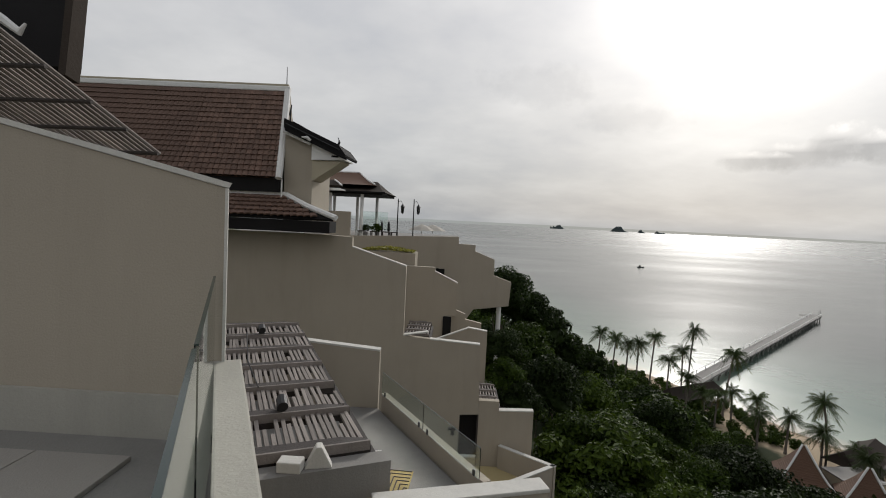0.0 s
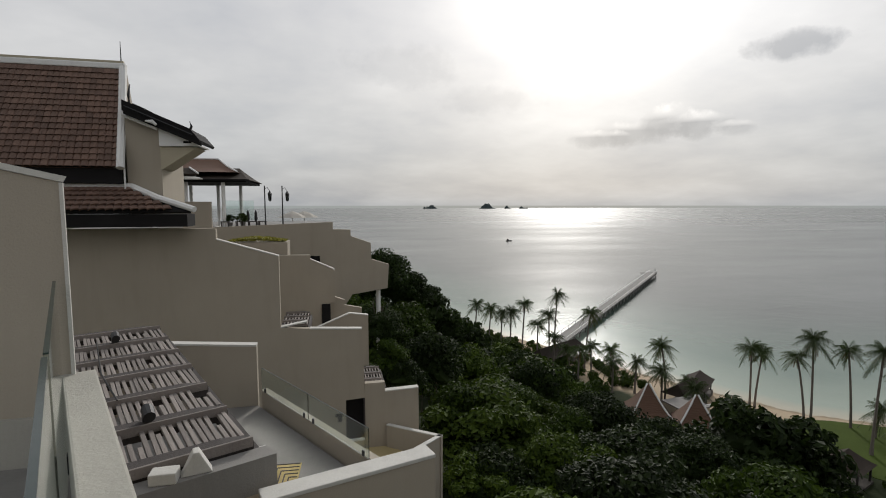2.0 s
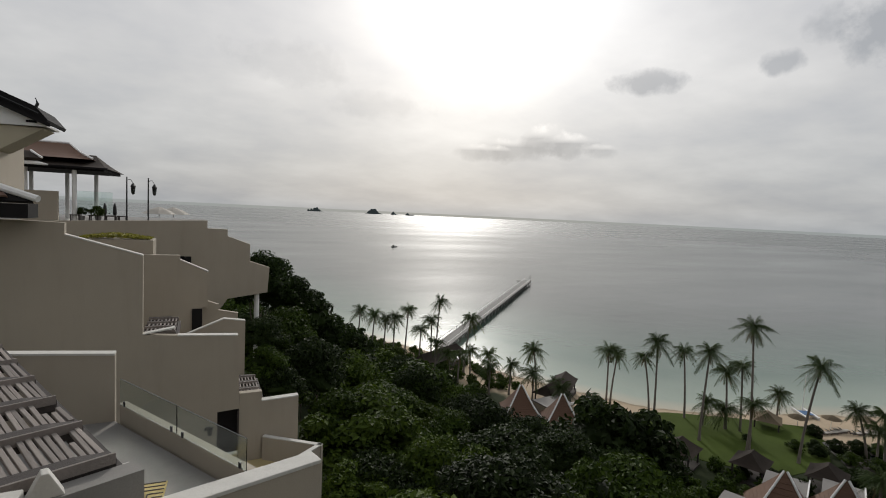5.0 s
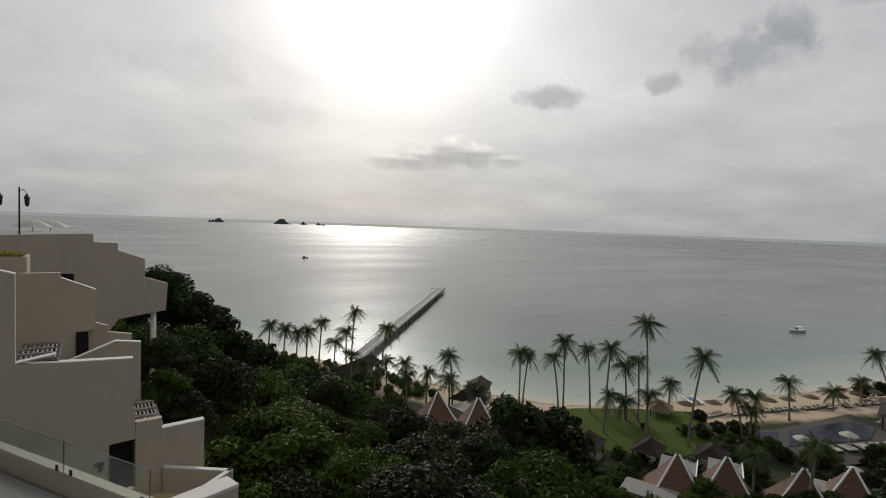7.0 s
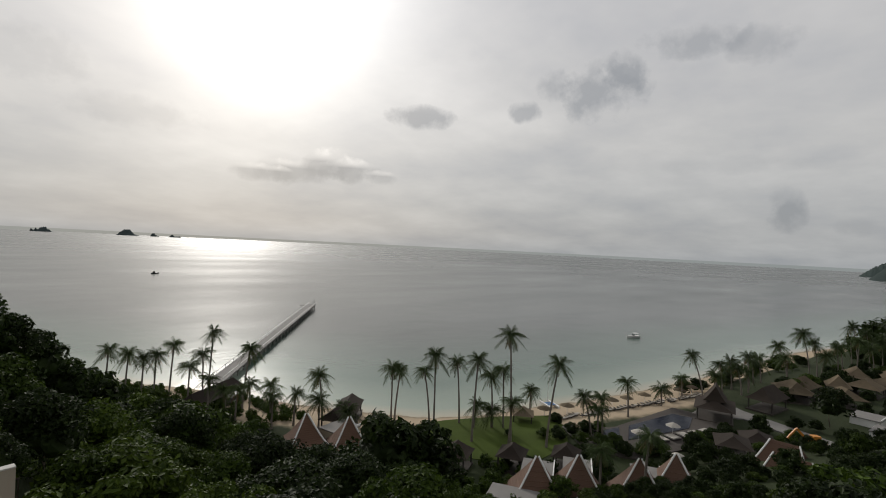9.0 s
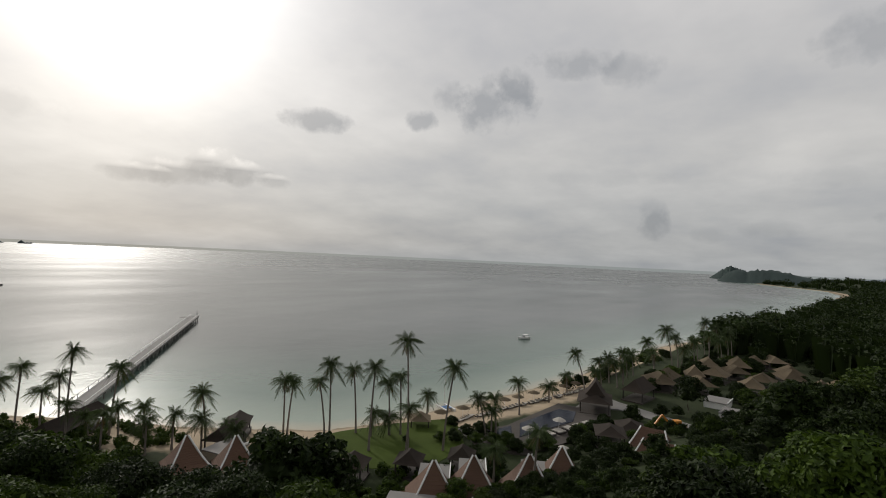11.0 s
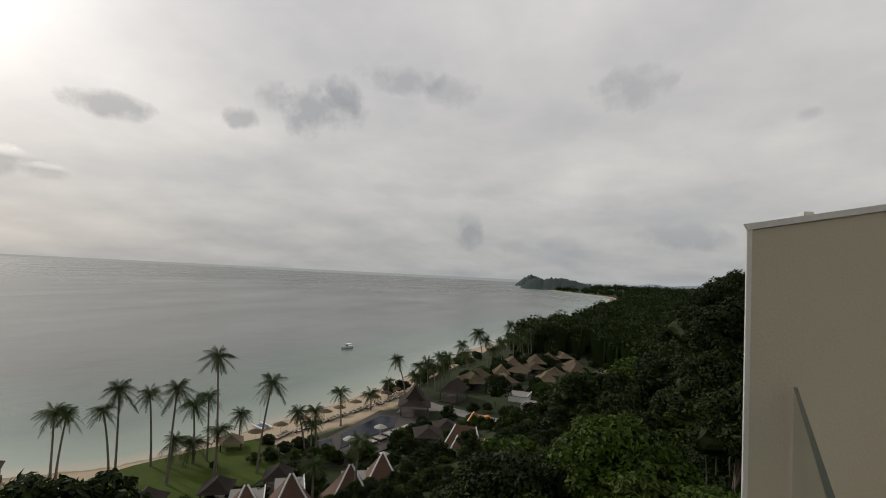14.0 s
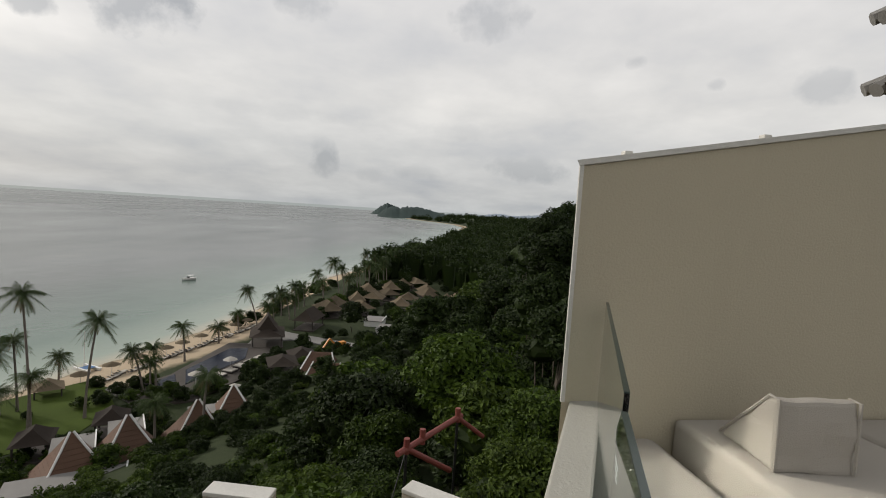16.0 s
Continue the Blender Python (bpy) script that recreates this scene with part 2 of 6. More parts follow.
FABRIC = material("fabric_cream", (0.36, 0.33, 0.285), 0.9, bump=0.4, scale=5, var=0.08, fine=160, spec=0.2)
METAL = material("metal_dark", (0.03, 0.03, 0.03), 0.45, metal=0.6, var=0.2)
REDPIPE = material("pipe_red", (0.16, 0.035, 0.025), 0.6, bump=0.3, scale=10, var=0.3)
BARK = material("bark", (0.13, 0.105, 0.08), 0.9, bump=0.6, scale=6, var=0.4, fine=14, stretch=(1, 1, 0.4))
PALMBARK = material("palm_bark", (0.17, 0.145, 0.12), 0.9, bump=0.6, scale=6, var=0.3, fine=10, stretch=(0.3, 0.3, 2))
ROCK = material("island_rock", (0.055, 0.07, 0.07), 0.95, bump=0.5, scale=0.05, var=0.4, fine=0.3, spec=0.1)
# distance haze is mixed into both base colours, faintly here, strongly in the next
FARHILL = material("far_hill", (0.040, 0.056, 0.052), 0.95, scale=0.03, var=0.4, fine=0.08, spec=0.1)
HAZE = material("hazy_hill", (0.25, 0.29, 0.33), 0.95, scale=0.03, var=0.1, fine=0.05, spec=0.0)
LEAF_A = leaf_material("leaf_mid", (0.0167, 0.0317, 0.0043), (0.0540, 0.0884, 0.0093))
LEAF_B = leaf_material("leaf_bright", (0.0239, 0.0427, 0.0047), (0.0656, 0.0990, 0.0107))
# dark-leaved trees, and the built-in shade at the core of every crown
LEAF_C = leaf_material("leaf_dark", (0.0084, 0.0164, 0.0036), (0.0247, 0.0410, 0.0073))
FROND = leaf_material("palm_frond", (0.026, 0.044, 0.014), (0.055, 0.080, 0.024))
FROND_DRY = leaf_material("palm_frond_dry", (0.10, 0.075, 0.035), (0.15, 0.11, 0.05))
GLASS = glass_material()
SEA = water_material("sea_water", (0.036, 0.047, 0.040), (0.095, 0.145, 0.112), 0.13, 0.35)
POOL = water_material("pool_water", (0.002, 0.005, 0.014), (0.003, 0.008, 0.022), 0.10, 1.2, False)


# ---- mesh helpers ----
def part(name, bm, mat, parent=None, label="", smooth=False):
    """Links a bmesh as one mesh object, under a thing or a part where one is given."""
    me = bpy.data.meshes.new(name)
    bm.to_mesh(me)
    bm.free()
    me.materials.append(mat)
    if smooth:
        for p in me.polygons:
            p.use_smooth = True
    ob = new(name, me)
    ob.parent = parent
    if label:
        ob["label"] = label
    return ob


def thing(name, label, category, group="", at=None, kind=""):
    ob = new(name)
    if at is not None:
        ob.matrix_basis = at
    return tagged(ob, label, category, group, kind)


def box(bm, x0, x1, y0, y1, z0, z1, m=None, bevel=0.0):
    made = bmesh.ops.create_cube(bm, size=1.0)["verts"]
    t = Matrix.Translation(((x0 + x1) / 2, (y0 + y1) / 2, (z0 + z1) / 2)) @ Matrix.Diagonal((x1 - x0, y1 - y0, z1 - z0, 1))
    bmesh.ops.transform(bm, matrix=(m @ t) if m else t, verts=made)
    if bevel:
        edges = list({e for v in made for e in v.link_edges})
        bmesh.ops.bevel(bm, geom=edges, offset=bevel, segments=2, affect="EDGES", profile=0.6)
    return bm


def prism(bm, outline, depth, place, bevel=0.0):
    """outline in the plane's (u, w); place(u, v, w) gives the world; extruded from v = 0 to v = depth."""
    a = [bm.verts.new(place(u, 0.0, w)) for u, w in outline]
    b = [bm.verts.new(place(u, depth, w)) for u, w in outline]
    n = len(outline)
    faces = [bm.faces.new(a), bm.faces.new(b[::-1])]
    for i in range(n):
        faces.append(bm.faces.new((a[i], b[i], b[(i + 1) % n], a[(i + 1) % n])))
    bmesh.ops.recalc_face_normals(bm, faces=faces)
    if bevel:
        edges = list({e for f in faces for e in f.edges})
        bmesh.ops.bevel(bm, geom=edges, offset=bevel, segments=2, affect="EDGES", profile=0.6)
    return bm


def facing_y(y):
    return lambda u, v, w: (u, y + v, w)


def floor_at(z):
    return lambda u, v, w: (u, w, z - v)


def bar(bm, a, b, wide, high=None):
    """A straight bar of rectangular section from a to b."""
    a, b = Vector(a), Vector(b)
    q = (b - a).to_track_quat("Y", "Z").to_matrix().to_4x4()
    high = high or wide
    return box(bm, -wide / 2, wide / 2, 0, (b - a).length, -high / 2, high / 2, Matrix.Translation(a) @ q)


def rod(bm, points, radii, sides=8):
    """A tube through the points."""
    rings = []
    for i, p in enumerate(points):
        p = Vector(p)
        d = (Vector(points[min(i + 1, len(points) - 1)]) - Vector(points[max(i - 1, 0)])).normalized()
        q = d.to_track_quat("Z", "Y")
        rings.append([bm.verts.new(p + q @ Vector((radii[i] * math.cos(2 * math.pi * s / sides), radii[i] * math.sin(2 * math.pi * s / sides), 0))) for s in range(sides)])
    for r0, r1 in zip(rings, rings[1:]):
        for s in range(sides):
            bm.faces.new((r0[s], r0[(s + 1) % sides], r1[(s + 1) % sides], r1[s]))
    bm.faces.new(rings[0][::-1])
    bm.faces.new(rings[-1])
    return bm


def B():
    return bmesh.new()


def slab_between(bm, a, b, c, d, thick):
    """A slab on four corners (a, b low edge; c, d above b, a)."""
    a, b, c, d = map(Vector, (a, b, c, d))
    n = (b - a).cross(d - a).normalized() * thick
    lo = [bm.verts.new(p - n) for p in (a, b, c, d)]
    hi = [bm.verts.new(p) for p in (a, b, c, d)]
    bm.faces.new(hi)
    bm.faces.new(lo[::-1])
    for i in range(4):
        bm.faces.new((lo[i], lo[(i + 1) % 4], hi[(i + 1) % 4], hi[i]))
    return bm


def wall(name, outlines, y, thick, mat, label, copings=(), category="wall", parent=None, group="", kind=""):
    """A partition that stands across y, with pale copings along the given stretches of its top."""
    ob = thing(name, label, category, group, kind=kind)
    for o in outlines:
        part("wall_face", prism(B(), o, thick, facing_y(y)), mat, ob)
    for (xa, za), (xb, zb) in copings:
        part("coping", prism(B(), [(xa, za + 0.002), (xb, zb + 0.002), (xb, zb + 0.05), (xa, za + 0.05)], thick + 0.03, facing_y(y - 0.015)), COPING, ob, "pale painted coping")
    return ob


# ---- lie of the land ----
SHORE = [(-400, 900), (-120, 420), (-20, 240), (24, 150), (50, 110), (61, 84), (68, 73), (75, 62), (84, 55), (99, 49), (113, 42), (143, 31), (179, 21), (237, 9), (302, -18), (468, -66), (858, -182), (1240, -262), (1420, -230), (1700, -160), (1990, -170), (2300, -330), (2600, -900), (3200, -2600)]
SH = np.array([lie(*p) if p[0] > 20 else p for p in SHORE], float)


def shore_distance(x, y):
    """Signed distance from the waterline: positive inland."""
    p = np.stack([np.asarray(x, float), np.asarray(y, float)], -1)[..., None, :]
    a, b = SH[:-1], SH[1:]
    ab = b - a
    s = np.clip(((p - a) * ab).sum(-1) / (ab * ab).sum(-1), 0, 1)
    off = p - (a + s[..., None] * ab)
    d = np.sqrt((off * off).sum(-1))
    i = d.argmin(-1)
    side = ab[..., 0] * off[..., 1] - ab[..., 1] * off[..., 0]
    pick = np.take_along_axis(side, i[..., None], -1)[..., 0]
    return np.where(pick < 0, 1.0, -1.0) * np.take_along_axis(d, i[..., None], -1)[..., 0]


def ground_height(x, y):
    x, y = np.asarray(x, float), np.asarray(y, float)
    d = shore_distance(x, y)
    flat = 36.0 + np.clip(x - 95, 0, 160) * 0.55 - np.clip(45 - x, 0, 60) * 0.55
    low = np.where(d < 0, np.maximum(d * 0.05, -4.0), np.minimum(d * 0.15, 2.4))
    hill = np.clip(d - flat, 0, None)
    cap = np.where(x > 300, 12.0, 24.0 - np.clip(x - 140, 0, 160) * 0.075)
    return low + cap * (1 - np.exp(-hill * 0.40 / cap)) * np.where(d > 0, 1, 0)


def gz(x, y):
    return float(ground_height(x, y))


def axis(breaks):
    out = []
    for (a, b, step) in breaks:
        out += list(np.arange(a, b, step))
    return np.array(out + [breaks[-1][1]])


def sheet(name, xs, ys, height, mat, label, category, attribute=None):
    gx, gy = np.meshgrid(xs, ys, indexing="ij")
    hz = height(gx, gy)
    nx, ny = gx.shape
    co = np.stack([gx, gy, hz], -1).reshape(-1, 3)
    idx = np.arange(nx * ny).reshape(nx, ny)
    faces = np.stack([idx[:-1, :-1], idx[1:, :-1], idx[1:, 1:], idx[:-1, 1:]], -1).reshape(-1, 4)
    me = bpy.data.meshes.new(name)
    me.from_pydata(co.tolist(), [], faces.tolist())
    if attribute is not None:
        at = me.attributes.new("depth", "FLOAT", "POINT")
        at.data.foreach_set("value", attribute(gx, gy).reshape(-1).astype(np.float32))
    for p in me.polygons:
        p.use_smooth = True
    me.materials.append(mat)
    return tagged(new(name, me), label, category, kind="structure")


def ground_material():
    """Sand by the water, mown grass on the lawn, leaf litter and undergrowth up the slope: by height and place."""
    m = bpy.data.materials.new("ground_mixed")
    m.use_nodes = True
    k = Nodes(m.node_tree)
    co = k.add("ShaderNodeTexCoord").outputs["Object"]
    att = k.add("ShaderNodeAttribute")
    att.attribute_name = "depth"
    d = k.math("ADD", att.outputs["Fac"], k.math("MULTIPLY", k.math("SUBTRACT", k.noise(co, 0.18, 4.0), 0.5), 5.0))
    n = k.noise(co, 1.6, 5.0, 0.7)
    sand = k.mix(n, (0.33, 0.255, 0.17, 1), (0.42, 0.34, 0.24, 1))
    wet = k.mix(k.ramp(d, [(0.0, (1, 1, 1)), (1.0, (0, 0, 0))]), sand, (0.24, 0.19, 0.125, 1))
    soil = k.mix(k.noise(co, 0.5, 5.0, 0.7), (0.014, 0.022, 0.008, 1), (0.040, 0.050, 0.020, 1))
    col = k.mix(k.ramp(k.math("MULTIPLY", d, 0.02), [(0.32, (0, 0, 0)), (0.36, (1, 1, 1))]), wet, soil)
    sh = k.add("ShaderNodeBsdfPrincipled")
    k.put(col, sh.inputs["Base Color"])
    sh.inputs["Roughness"].default_value = 0.95
    sh.inputs["Specular IOR Level"].default_value = 0.15
    b = k.add("ShaderNodeBump")
    b.inputs["Strength"].default_value, b.inputs["Distance"].default_value = 0.5, 0.15
    k.put(n, b.inputs["Height"])
    k.put(b.outputs[0], sh.inputs["Normal"])
    out = k.add("ShaderNodeOutputMaterial")
    k.tree.links.new(sh.outputs[0], out.inputs[0])
    return m


gxs = axis([(-1500, -200, 100), (-200, -60, 14), (-60, 170, 2.5), (170, 420, 10), (420, 1000, 40), (1000, 4600, 150)])
gys = axis([(-4600, -700, 150), (-700, -160, 36), (-160, -40, 8), (-40, 130, 2.5), (130, 300, 12), (300, 1500, 100)])
sheet("ground", gxs, gys, ground_height, ground_material(), "sandy beach rising to a wooded slope", "ground", lambda x, y: shore_distance(x, y) * (1 + np.clip((x - 122) / 40, 0, 1) * 1.3))
sxs = axis([(-4700, -300, 200), (-300, 20, 20), (20, 200, 3), (200, 500, 12), (500, 2400, 60), (2400, 4700, 200)])
sys_ = axis([(-4700, -500, 200), (-500, -60, 20), (-60, 130, 3), (130, 300, 12), (300, 4700, 200)])
sheet("sea", sxs, sys_, lambda x, y: x * 0.0, SEA, "calm grey-green sea under an overcast sky", "sea", lambda x, y: np.clip(-shore_distance(x, y) / 300.0, 0, 1))

# ---- our terrace ----
FLOOR, GLASS_TOP = 32.45, 33.55
VERTEX = (0.32, -0.37)


def terrace():
    slab = thing("terrace_floor", "grey stone slab floor of the open terrace", "floor", kind="structure")
    part("slab", prism(B(), [(-7, 3.3), (-1.45, 3.3), (VERTEX[0] - 0.02, VERTEX[1] - 0.02), (2.84, -1.7), (2.84, -8), (-7, -8)], 0.3, floor_at(FLOOR - 0.02)), CONCRETE, slab)
    n = thing("wall_north", "taupe rendered partition wall with a sloping top", "wall", kind="structure")
    slant = lambda u, v, w: (u - 0.9 * v, 3.3 + v, w)  # the end is cut back towards the outside
    part("wall_face", prism(B(), [(-7.5, 24), (-1.40, 24), (-1.40, 34.13), (-7.5, 35.55)], 0.16, slant), PLASTER, n)
    part("coping", prism(B(), [(-7.5, 35.552), (-1.40, 34.132), (-1.38, 34.165), (-7.5, 35.59)], 0.19, lambda u, v, w: slant(u, v - 0.015, w)), COPING, n, "pale painted coping")
    part("corner_bead", box(B(), -1.412, -1.392, 3.288, 3.30, 32.98, 34.13), COPING, n, "pale painted corner")
    plinth = thing("baseboard", "smooth rendered skirting band along the partition", "skirting", kind="structure")
    part("band", prism(B(), [(-7, FLOOR - 0.02), (-1.47, FLOOR - 0.02), (-1.47, 32.73), (-7, 32.73)], 0.03, facing_y(3.268)), KERB, plinth)
    # the wall across from it, which stands along y
    w = thing("wall_east", "cream rendered partition wall with a sloping top", "wall", kind="structure")
    along = lambda u, v, z: (2.85 + v, u - 0.9 * v, z)
    part("wall_face", prism(B(), [(-9, 24), (-1.46, 24), (-1.46, 34.29), (-9, 35.72)], 0.13, along), CREAM, w)
    part("coping", prism(B(), [(-9, 35.722), (-1.46, 34.292), (-1.445, 34.32), (-9, 35.75)], 0.16, lambda u, v, z: along(u, v - 0.015, z)), COPING, w, "pale painted coping")
    part("corner_bead", box(B(), 2.838, 2.85, -1.475, -1.452, 32.98, 34.30), COPING, w, "pale painted corner")
    for u, h in ((-1.75, 0.04), (-2.6, 0.04)):
        part("mortar_lump", box(B(), 2.88, 2.93, u - 0.025, u + 0.025, 34.31 - (u + 1.46) * 0.19, 34.31 - (u + 1.46) * 0.19 + 0.035, bevel=0.008), COPING, w)
    # kerb under the glass
    kerb = thing("kerb", "white rendered kerb along the terrace edge", "kerb", kind="structure")
    for (ax, ay), (bx, by) in (((-1.47, 3.3), VERTEX), (VERTEX, (2.85, -1.70))):
        d = Vector((bx - ax, by - ay, 0)).normalized()
        n = Vector((-d.y, d.x, 0))
        if n.dot(Vector((1, 1, 0))) < 0:
            n = -n
        p = [Vector((ax, ay, 0)), Vector((bx, by, 0)), Vector((bx, by, 0)) + n * 0.17, Vector((ax, ay, 0)) + n * 0.17]
        part("kerb_run", prism(B(), [(q.x, q.y) for q in p], 1.2, floor_at(32.98), bevel=0.012), KERB, kerb)


def glass_panel(a, b, z0, z1, chamfer=0.0, label="clear glass balustrade panel with a greenish edge"):
    ob = thing("glass_balustrade", label, "balustrade", "glass panels round the terraces")
    a, b = Vector((*a, 0)), Vector((*b, 0))
    d = (b - a).normalized()
    n = Vector((-d.y, d.x, 0))
    length = (b - a).length
    o = [(0, z0), (length, z0), (length, z1 - chamfer), (length - chamfer, z1), (0, z1)] if chamfer else [(0, z0), (length, z0), (length, z1), (0, z1)]
    g = part("pane", prism(B(), o, 0.015, lambda u, v, w: tuple(a + d * u + n * v + Vector((0, 0, w)))), GLASS, ob)
    g.visible_shadow = False
    top = length - chamfer
    part("top_edge", prism(B(), [(0, z1 + 0.001), (top, z1 + 0.001), (top, z1 + 0.006), (0, z1 + 0.006)], 0.015, lambda u, v, w: tuple(a + d * u + n * v + Vector((0, 0, w)))), EDGE, ob, "dark polished glass edge")
    for u in (0.18, length - 0.18):
        part("clamp", prism(B(), [(u - 0.03, z0 - 0.01), (u + 0.03, z0 - 0.01), (u + 0.03, z0 + 0.1), (u - 0.03, z0 + 0.1)], 0.031, lambda p, v, w: tuple(a + d * p + n * (v - 0.008) + Vector((0, 0, w)))), METAL, ob, "steel glass clamp")
    return ob


terrace()
glass_panel((-1.46, 3.25), (-0.72, 1.63), 32.47, GLASS_TOP)
glass_panel((-0.70, 1.58), (0.03, 0.0), 32.47, GLASS_TOP, 0.06)
glass_panel((0.06, -0.42), (1.38, -0.99), 32.47, GLASS_TOP, 0.06)
glass_panel((2.82, -1.66), (1.46, -1.03), 32.47, GLASS_TOP)


# ---- hotel wing ----
BIG = "taupe rendered hotel partition wall with stepped top"
wall("partition_wall", [[(-14, 12), (0.65, 12), (0.65, 23.15), (0.65, 28.5), (-2.05, 28.7), (-2.05, 31.8), (-4.5, 32.55), (-4.5, 33.0), (-5.9, 33.06), (-14, 33.06)],
                         [(0.65, 25.25), (1.5, 25.3), (1.4, 28.45), (0.65, 28.5)], [(0.65, 12), (1.5, 12), (1.5, 23.15), (0.65, 23.15)],
                         [(1.5, 12), (4.0, 12), (3.95, 25.55), (2.4, 25.5), (2.4, 25.95), (1.5, 25.95)]], 22, 0.3, PLASTER, BIG,
     [((-4.5, 32.55), (-2.05, 31.8)), ((-2.05, 28.7), (-0.95, 28.9)), ((-0.85, 28.58), (1.4, 28.45)), ((2.4, 25.5), (3.95, 25.55))])
wall("partition_wall", [[(-6, 12), (0.05, 12), (0.05, 28.6), (0.3, 28.5), (0.3, 30.35), (0.05, 30.5), (-1.0, 31.0), (-1.0, 31.25), (-6, 31.3)]], 28, 0.3, PLASTER, BIG, [((-1.0, 31.0), (0.3, 30.4))])
wall("partition_wall", [[(-9, 12), (1.5, 27.9), (3.9, 28.25), (4.0, 29.9), (2.8, 30.3), (2.78, 31.4), (1.44, 31.9), (1.44, 32.33), (0.28, 32.36), (0.28, 32.85), (-9, 32.5)]], 34, 0.3, PLASTER, BIG)
wall("partition_wall", [[(-5, 26), (-1.72, 26), (-1.72, 30.5), (-5, 30.75)]], 12.7, 0.22, PLASTER, "low taupe rendered terrace partition wall", [((-5, 30.75), (-1.72, 30.5))])


# ---- offshore ----
def island(x, y, w, h, seed, steep=1.0):
    rng = random.Random(seed)
    bm = B()
    n = 26
    rows = []
    for i in range(n + 1):
        u = i / n * 2 - 1
        top = h * max(0.0, (1 - abs(u) ** 2.6)) * (0.62 + 0.38 * math.sin(3.1 * u + seed) + rng.uniform(-0.14, 0.14))
        row = []
        for j in range(7):
            v = j / 6 * 2 - 1
            row.append(bm.verts.new((u * w / 2, v * w * 0.3 * (1 - 0.4 * abs(u)), max(0, top * (1 - abs(v) ** 3 * steep)) - (6 if abs(v) == 1 or abs(u) == 1 else 0))))
        rows.append(row)
    for a, b in zip(rows, rows[1:]):
        for j in range(6):
            bm.faces.new((a[j], b[j], b[j + 1], a[j + 1]))
    ob = part("rocky_island", bm, ROCK)
    ob.matrix_basis = pose(x, y, 0, rz=-math.degrees(math.atan2(x, y)))
    return tagged(ob, "dark rocky islet far out on the sea", "island", "islets on the horizon")


def far_at(az, r):
    return math.sin(radians(az)) * r, math.cos(radians(az)) * r


for az, w, h, s in ((12.2, 112, 32, 1), (18.7, 150, 44, 2), (20.9, 62, 28, 3), (22.5, 80, 26, 4), (11.5, 40, 36, 5)):
    island(*far_at(trued(az), 4200), w, h, s)


# ---- far land ----
def ridge_hill(name, mat, label, points, r, base=-6.0, thick=160.0):
    """A wooded ridge far off: heading and height of its crest, at distance r."""
    points = [(trued(a), b) for a, b in points]
    bm = B()
    rng = random.Random(len(points))
    rows = []
    az0, az1 = points[0][0], points[-1][0]
    n = 60
    for i in range(n + 1):
        az = az0 + (az1 - az0) * i / n
        top = float(np.interp(az, [p[0] for p in points], [p[1] for p in points])) * (1 + rng.uniform(-0.05, 0.05))
        row = []
        for dr, f in ((-thick * 0.9, 0.0), (-thick * 0.55, 0.45), (-thick * 0.2, 0.85), (0, 1.0), (thick, 0.0)):
            x, y = far_at(az, r + dr + rng.uniform(-6, 6))
            row.append(bm.verts.new((x, y, base + (top - base) * f * (1 + rng.uniform(-0.06, 0.06)))))
        rows.append(row)
    for a, b in zip(rows, rows[1:]):
        for j in range(4):
            bm.faces.new((a[j], b[j], b[j + 1], a[j + 1]))
    bmesh.ops.recalc_face_normals(bm, faces=bm.faces)
    return tagged(part(name, bm, mat, smooth=True), label, "hill", kind="structure")


ridge_hill("headland", FARHILL, "dark wooded headland across the bay", [(91.9, 0), (92.8, 30), (93.6, 42), (94.4, 34), (95.2, 44), (97.0, 42), (99.0, 27), (101.5, 15), (104, 6)], 1900)
ridge_hill("far_headland", FARHILL, "dark wooded headland at the end of the bay", [(91.2, 0), (92.0, 30), (93.0, 58), (94.2, 40), (95.5, 20)], 2500)
ridge_hill("far_hills", HAZE, "pale blue hills in the haze", [(102, 8), (104, 20), (105.5, 42), (107.5, 30), (110, 48), (113, 30), (118, 20)], 4300, thick=300)


# ---- trees ----
def leaf(verts, faces, c, out, size, rng):
    """One folded leaf spray of two triangles about c, facing roughly out."""
    n = (out + Vector((rng.gauss(0, 0.45), rng.gauss(0, 0.45), rng.gauss(0.25, 0.45)))).normalized()
    t = n.cross(Vector((rng.gauss(0, 1), rng.gauss(0, 1), rng.gauss(0, 1)))).normalized()
    b = n.cross(t)
    droop = n * (-0.22 * size)
    i = len(verts)
    verts += [c - t * size * 0.5, c + b * size * 0.28, c + t * size * 0.6 + droop, c - b * size * 0.28]
    faces.append((i, i + 1, i + 2, i + 3))


